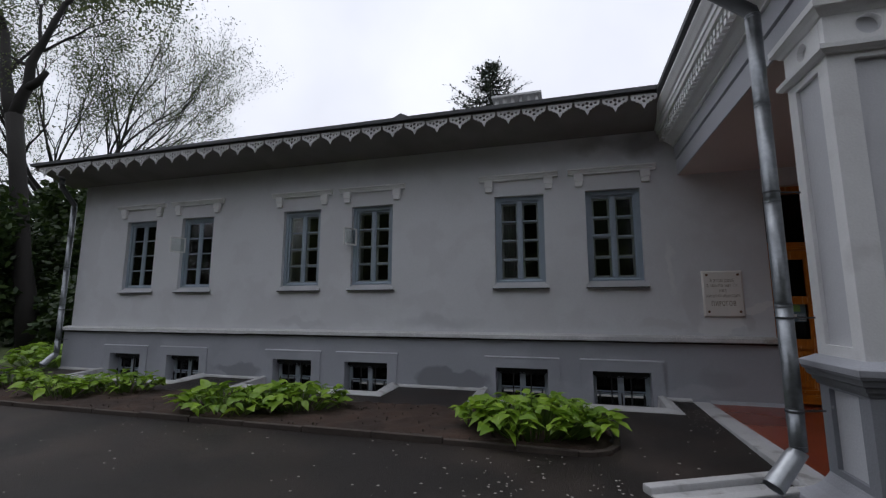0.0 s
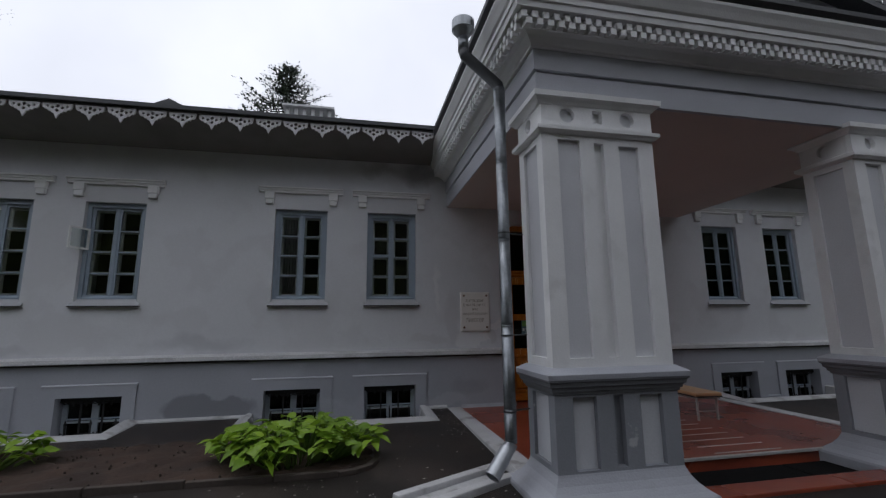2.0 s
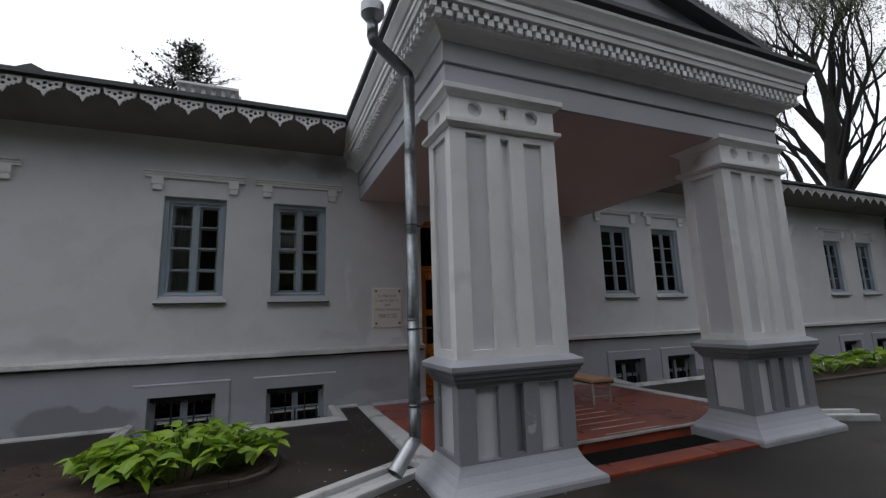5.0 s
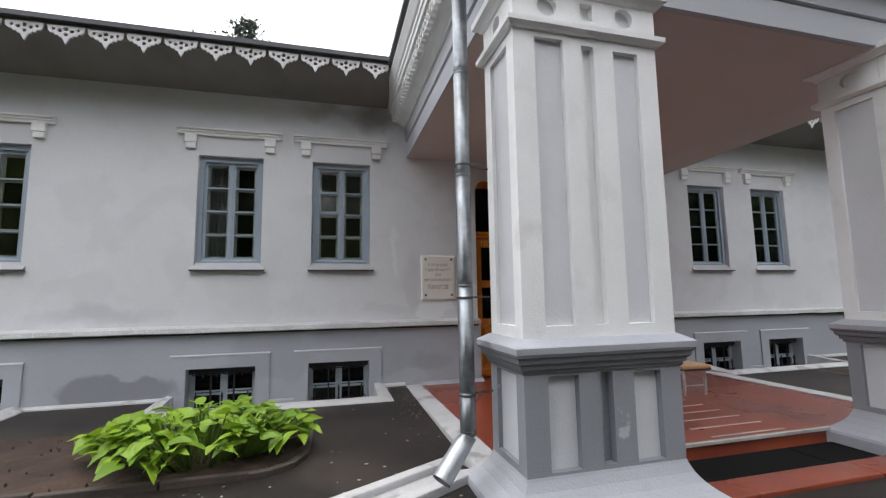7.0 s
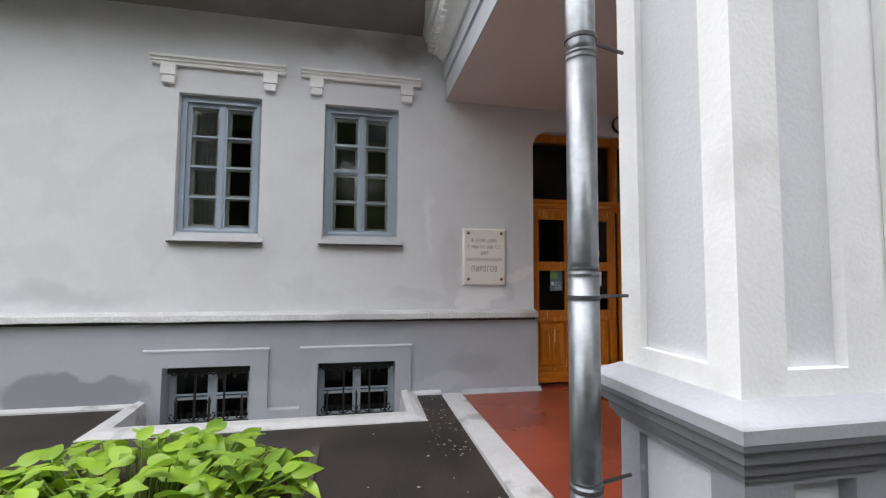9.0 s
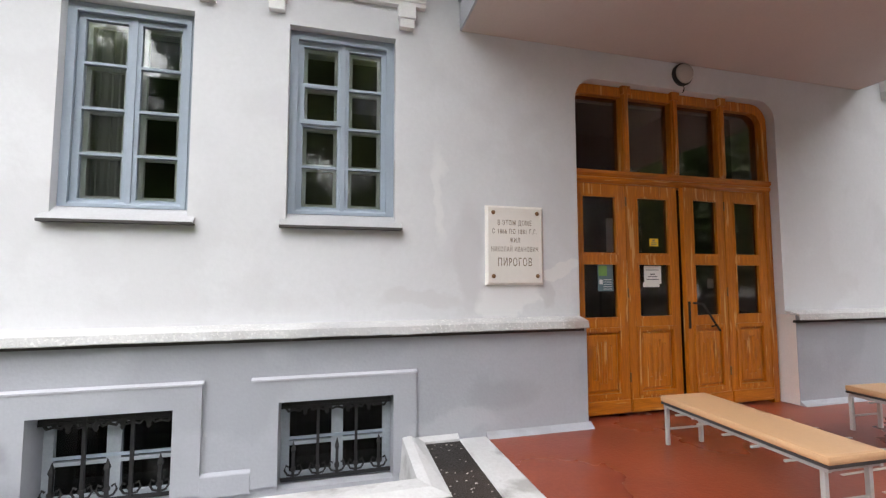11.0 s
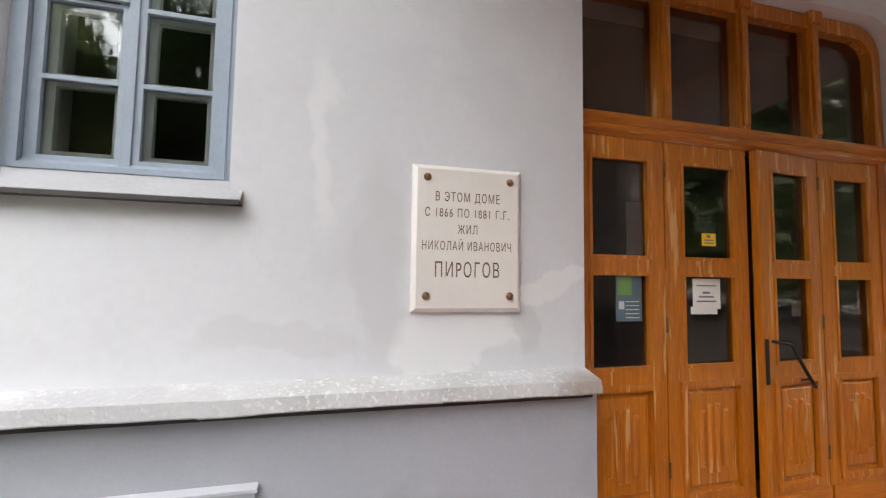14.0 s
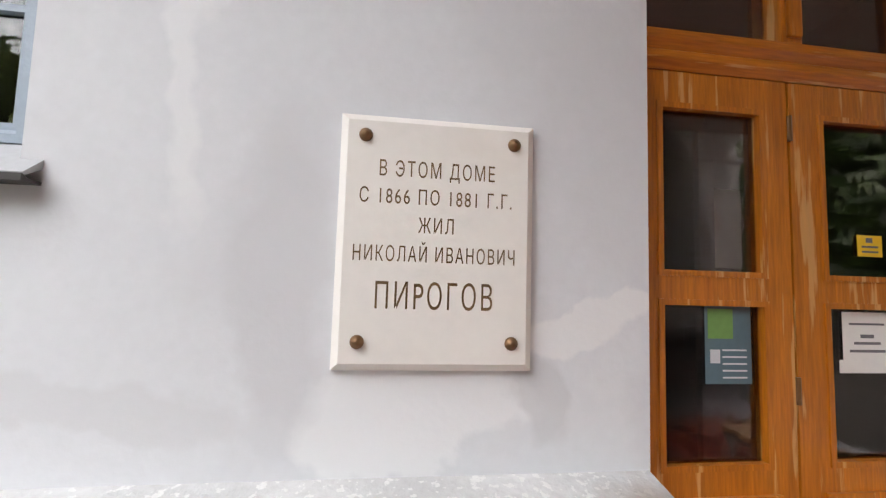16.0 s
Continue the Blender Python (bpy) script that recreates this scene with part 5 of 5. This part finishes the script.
for k in range(70):
    x, y, s = r.uniform(1.5, 1.88), r.uniform(6.2, 7.95), r.uniform(0.004, 0.012)
    a, z = r.uniform(0, 6.28), ground_z(y) + 0.003
    loft(bm, [[(x + s * math.cos(a + t), y + s * math.sin(a + t) * 0.7, z + dz) for t in (0, 1.3, 2.9, 4.3)] for dz in (0, 0.003)])
litter = part("fallen_petals", bm, petal)
tagged(litter, "scattered pale fallen petals on the asphalt", "petals", kind="stuff")
bm = bmesh.new()
for k in range(420):
    x, y = r.uniform(-11, 0.4), r.uniform(5.02, 6.55)
    s = r.uniform(0.006, 0.015)
    z = ground_z(y) + 0.04
    loft(bm, [[(x + s * q * math.cos(t), y + s * q * math.sin(t), z + dz) for t in (0, 1.5, 3.1, 4.6)] for q, dz in ((1, -0.02), (0.9, s * 0.5), (0.3, s))])
tagged(part("soil_clods", bm, kerbstone), "loose clods of brown soil in the bed", "soil clods", kind="stuff")


# ---- trees ----
def grow(bm, tips, p, d, length, radius, depth, r, spread, droop=0.0):
    pts, rad = [p], [radius]
    n = 4 if depth > 1 else 3
    for k in range(n):
        wob = 0.04 if depth > 4 else 0.13
        d = (d + Vector((r.gauss(0, wob), r.gauss(0, wob), r.gauss(0, 0.08) + 0.03 - droop))).normalized()
        p = p + d * (length / n)
        pts.append(p)
        rad.append(radius * (1 - 0.38 * (k + 1) / n))
    tube(bm, pts, rad, 8 if depth > 3 else (5 if depth > 1 else 3), caps=False)
    if depth <= 2:
        tips += [q for q in pts[1:]]
    if depth == 0:
        return
    for k in range(r.choice((2, 3, 3)) if depth > 1 else 3):
        turn = Vector((r.gauss(0, 1), r.gauss(0, 1), r.gauss(0.15, 0.5))).normalized()
        nd = (d + turn * spread * r.uniform(0.5, 1.1)).normalized()
        base = pts[r.choice((-1, -1, -2, -3))] if k else pts[-1]
        grow(bm, tips, base, nd, length * r.uniform(0.62, 0.86), rad[-1] * r.uniform(0.6, 0.85), depth - 1, r, spread, droop)


def foliage(tips, per, size, scatter, r):
    verts, faces = [], []
    for t in tips:
        for k in range(per):
            c = t + Vector((r.gauss(0, scatter), r.gauss(0, scatter), r.gauss(0, scatter)))
            a = Vector((r.gauss(0, 1), r.gauss(0, 1), r.gauss(0, 1))).normalized()
            b = a.orthogonal().normalized()
            s = size * r.uniform(0.6, 1.3)
            i = len(verts)
            verts += [c - a * s, c + b * s * 0.45, c + a * s, c - b * s * 0.45]
            faces.append((i, i + 1, i + 2, i + 3))
    me = bpy.data.meshes.new("crown")
    me.from_pydata([v * U for v in verts], [], faces)
    return me


def limbed_tree(x, y, trunk, radii, limbs, label, leaf_mat, seed, depth, spread, per, size, scatter, crown_note, z=-0.1):
    """A trunk, then limbs (start, direction, length, radius) that branch on into twigs and leaves."""
    r = random.Random(seed)
    t = thing("tree", at(x, y, z), label, "tree", "garden trees")
    bm, tips = bmesh.new(), []
    for pts, rad in zip(trunk, radii):
        tube(bm, pts, rad, 10, caps=True)
    for start, d, length, radius in limbs:
        grow(bm, tips, Vector(start), Vector(d).normalized(), length, radius, depth, r, spread)
    part("trunk", bm, bark, t, "dark trunk and limbs", smooth=True)
    me = foliage(tips, per, size, scatter, r)
    me.materials.append(leaf_mat)
    crown = new("crown", me)
    crown.parent = t
    crown["label"] = crown_note
    return t


# many stems fanning out behind the roof
r = random.Random(31)
fan = [((0.25 * k - 1.0, r.uniform(-0.4, 0.4), 5.5), (0.11 * (k - 5) + r.uniform(-0.05, 0.05), r.uniform(-0.3, 0.3), 1), r.uniform(5.2, 6.2), r.uniform(0.13, 0.2)) for k in range(10)]
fan += [((0.6, 0, 5.0), (0.5, 0.1, 1), 4.6, 0.14), ((-0.8, 0, 5.0), (-1.0, 0, 1), 4.6, 0.13), ((0, 0.3, 5.0), (0.4, -0.4, 1), 4.4, 0.12)]
limbed_tree(-30.0, 19.0, [[(0, 0, 0), (0.1, 0, 3.0), (0, 0, 6.2)]], [[0.6, 0.5, 0.42]], fan, "tall many-stemmed tree in young leaf behind the house", spring_leaf, 5, 4, 0.40, 14, 0.062, 0.3, "small young leaves")
# old forked tree beyond the corner
limbed_tree(-20.3, 12.0, [[(0, 0, 0), (-0.5, 0, 1.8), (-1.1, 0, 3.5), (-2.1, 0, 7.4), (-2.85, 0, 10.0)], [(-2.85, 0, 9.8), (-3.4, 0, 10.8), (-4.0, 0.1, 12.1), (-4.7, 0.2, 14.5)], [(-2.9, 0, 9.7), (-2.6, 0, 10.7), (-2.2, 0, 11.3), (-2.25, 0, 12.4), (-1.6, 0.1, 13.7), (-0.9, 0.2, 15.2)], [(-2.3, 0, 11.2), (-1.7, 0, 11.35), (-1.15, 0, 11.8)]],
            [[0.42, 0.36, 0.32, 0.29, 0.31], [0.27, 0.25, 0.22, 0.16], [0.24, 0.23, 0.21, 0.17, 0.13, 0.1], [0.19, 0.16, 0.1]],
            [((-0.9, 0.2, 15.1), (0.5, 0, 1), 2.4, 0.1), ((-4.7, 0.2, 14.3), (-0.2, 0, 1), 3.0, 0.16), ((-1.8, 0, 13.2), (-0.5, 0.2, 1), 2.4, 0.08), ((-2.25, 0, 12.2), (-0.8, -0.1, 0.4), 2.0, 0.07), ((-4.0, 0.1, 12.0), (0.5, 0.3, 1), 2.6, 0.08), ((-1.9, 0.2, 13.0), (0.8, 0.3, 0.6), 2.2, 0.06)],
            "old dark tree with a forked trunk beside the house", spring_leaf, 8, 4, 0.6, 9, 0.085, 0.35, "thin young leaves")
# nearly bare old trees beyond the far wing
vase = []
r = random.Random(77)
for k in range(15):
    h = 6.4 + 0.38 * k
    side = (1, -1, 0.35, -0.5, 0.7)[k % 5]
    vase.append(((0, 0.1 - 0.02 * k, h), (r.uniform(-0.5, 0.5), side * r.uniform(0.6, 0.9) * (1.15 - 0.05 * k), 1), r.uniform(3.6, 4.6), r.uniform(0.1, 0.17) + (0.05 if k > 10 else 0)))
limbed_tree(27.0, 11.75, [[(0, 0, 0), (0, 0.05, 4), (0, 0.1, 7.5), (0, -0.1, 10), (0, -0.25, 12.0)]], [[0.6, 0.5, 0.43, 0.38, 0.25]], vase, "large nearly bare old tree beyond the far wing", spring_leaf, 22, 5, 0.55, 6, 0.06, 0.3, "sparse first leaves")
limbed_tree(35.0, 16.5, [[(0, 0, 0), (0.1, 0, 4), (0, 0.1, 8)]], [[0.5, 0.42, 0.34]], [((0, 0, 5.5), (0.3, 0.7, 1), 4.4, 0.2), ((0, 0, 6.5), (0.2, -0.7, 1), 4.4, 0.2), ((0, 0.1, 7.6), (-0.3, 0.3, 1), 4.6, 0.22), ((0, 0.1, 7.8), (0.3, -0.2, 1), 4.6, 0.24)], "nearly bare old tree beyond the far wing", spring_leaf, 23, 5, 0.5, 2, 0.1, 0.35, "sparse first leaves")


def dense_tree(x, y, height, width, seed, label, mat, count=5200, size=0.2, z=-0.1):
    r = random.Random(seed)
    t = thing("tree", at(x, y, z), label, "tree", "garden trees")
    bm = bmesh.new()
    tube(bm, [(0, 0, 0), (r.gauss(0, 0.1), 0, height * 0.4), (r.gauss(0, 0.2), r.gauss(0, 0.2), height * 0.85)], [0.24, 0.17, 0.04], 8)
    lumps = []
    for k in range(26):
        a, q, h = r.uniform(0, 6.28), r.uniform(0.2, 1), r.uniform(0.12, 1.0)
        rad = width * 0.5 * q * (1.15 - 0.6 * h)
        c = Vector((rad * math.cos(a), rad * math.sin(a), height * h))
        lumps.append((c, width * r.uniform(0.13, 0.24)))
        tube(bm, [(0, 0, height * h * 0.6), tuple(c)], [0.06, 0.02], 4, caps=False)
    part("trunk", bm, bark, t, "dark trunk and limbs")
    verts, faces = [], []
    for k in range(count):
        c, q = r.choice(lumps)
        d = Vector((r.gauss(0, 1), r.gauss(0, 1), r.gauss(0, 0.8))).normalized() * q * r.uniform(0.55, 1.1)
        p = c + d
        a = Vector((r.gauss(0, 1), r.gauss(0, 1), r.gauss(0, 0.6))).normalized()
        b = a.orthogonal().normalized()
        s = size * r.uniform(0.5, 1.2)
        i = len(verts)
        verts += [p - a * s, p + b * s * 0.5, p + a * s, p - b * s * 0.5]
        faces.append((i, i + 1, i + 2, i + 3))
    me = bpy.data.meshes.new("crown")
    me.from_pydata([v * U for v in verts], [], faces)
    me.materials.append(mat)
    crown = new("crown", me)
    crown.parent = t
    return t


leafy = "dense dark green leafy tree at the garden's edge"
for k, (x, y, h, w) in enumerate(((-20.0, 14.0, 6.0, 4.2), (-22.5, 11.8, 7.0, 4.5), (-24.0, 15.0, 7.5, 5.0), (-18.2, 17.5, 5.0, 4.0), (-28.5, 12.0, 9.0, 6.0), (-30, 18, 8.0, 6.0), (-17.5, 12.6, 4.2, 3.6), (-22.0, 17.0, 8.5, 5.5), (-19.0, 15.5, 6.5, 4.5))):
    dense_tree(x, y, h, w, 60 + k, leafy, dark_leaf)
for k, (x, y, h, w) in enumerate(((26.5, 17.0, 7.0, 5.0), (30.0, 12.0, 6.0, 5.0), (38, 14, 7.0, 6.0))):
    dense_tree(x, y, h, w, 80 + k, leafy, dark_leaf, 3500, 0.24)
# the garden behind the walker, seen mirrored in the panes
row = [(-26, -13), (-19, -15), (-12, -12.5), (-5.5, -14), (1, -12.5), (7.5, -13.5), (14, -12), (20.5, -14.5), (27, -13), (34, -15)]
row += [(-33, -8), (-31, -3), (-38, -13), (-42, -6), (-40, 2)]
row += [(24, -5), (31, -2), (31, -9), (39, -6), (40, 3)]
row += [(-22, -22), (-13, -21), (-4, -23), (5, -21), (14, -22), (23, -21), (32, -23)]
for k, (x, y) in enumerate(row):
    back = k >= 10
    tall = k in (2, 3, 4)
    dense_tree(x, y, 15 if back else (16 if tall else 11 + k % 3), 11 if back else 8.5, 100 + k, leafy, garden_leaf if k % 3 else dark_leaf, 6200 if tall else 3800, 0.5 if back else 0.38)


def conifer(x, y, height, width, seed):
    r = random.Random(seed)
    t = thing("conifer", at(x, y, -0.1), "dark ragged conifer standing behind the roof", "tree")
    bm = bmesh.new()
    tube(bm, [(0, 0, 0), (0, 0, height * 0.5), (0, 0, height)], [0.3, 0.2, 0.03], 8)
    verts, faces = [], []
    for k in range(230):
        h = 1 - r.random() ** 1.1 * 0.5
        ln = width * 0.5 * (0.1 + min(1.0, (1 - h) / 0.2) * 0.9) * r.uniform(0.55, 1.1)
        a = r.uniform(0, 6.28)
        s0 = Vector((0, 0, height * h))
        tip = s0 + Vector((ln * math.cos(a), ln * math.sin(a), ln * r.uniform(0.05, 0.45)))
        mid = (s0 + tip) / 2 - Vector((0, 0, ln * 0.12))
        tube(bm, [s0, mid, tip], [0.06, 0.04, 0.015], 4, caps=False)
        for q in range(int(16 + ln * 19)):
            u = r.uniform(0.15, 1.05)
            c = s0.lerp(tip, u) - Vector((0, 0, ln * 0.1 * (1 - abs(2 * u - 1)))) + Vector((r.gauss(0, 0.12), r.gauss(0, 0.12), r.gauss(-0.05, 0.1)))
            d = ((tip - s0).normalized() + Vector((r.gauss(0, 0.6), r.gauss(0, 0.6), r.gauss(-0.2, 0.4)))).normalized()
            b = d.orthogonal().normalized()
            s = r.uniform(0.16, 0.34)
            i = len(verts)
            verts += [c, c + d * s * 0.5 + b * s * 0.22, c + d * s, c + d * s * 0.5 - b * s * 0.22]
            faces.append((i, i + 1, i + 2, i + 3))
    part("trunk", bm, bark, t)
    me = bpy.data.meshes.new("needles")
    me.from_pydata([v * U for v in verts], [], faces)
    me.materials.append(needle_mat)
    nd = new("needles", me)
    nd.parent = t


conifer(-5.25, 32.0, 21.3, 7.4, 3)

# far woods closing the garden
def wood_belt(name, x0, x1, y, h, seed, mat):
    r = random.Random(seed)
    verts, faces = [], []
    for k in range(9000):
        x = r.uniform(x0, x1)
        top = h * (0.75 + 0.3 * noise.noise((x * 0.12, seed, 0)))
        z = top * r.random() ** 0.8
        c = Vector((x, y + r.gauss(0, 1.5), z))
        a = Vector((r.gauss(0, 1), r.gauss(0, 1), r.gauss(0, 0.7))).normalized()
        b = a.orthogonal().normalized()
        s = r.uniform(0.35, 0.8)
        i = len(verts)
        verts += [c - a * s, c + b * s * 0.6, c + a * s, c - b * s * 0.6]
        faces.append((i, i + 1, i + 2, i + 3))
    me = bpy.data.meshes.new(name)
    me.from_pydata([v * U for v in verts], [], faces)
    me.materials.append(mat)
    tagged(new(name, me), "distant dark woodland closing the garden", "woods", kind="stuff")


wood_belt("far_woods", -75, -26, 30, 9, 1, dark_leaf)
wood_belt("far_woods", 24, 80, 30, 8, 2, spring_leaf)
wood_belt("far_woods", -60, 60, -42, 15, 3, dark_leaf)
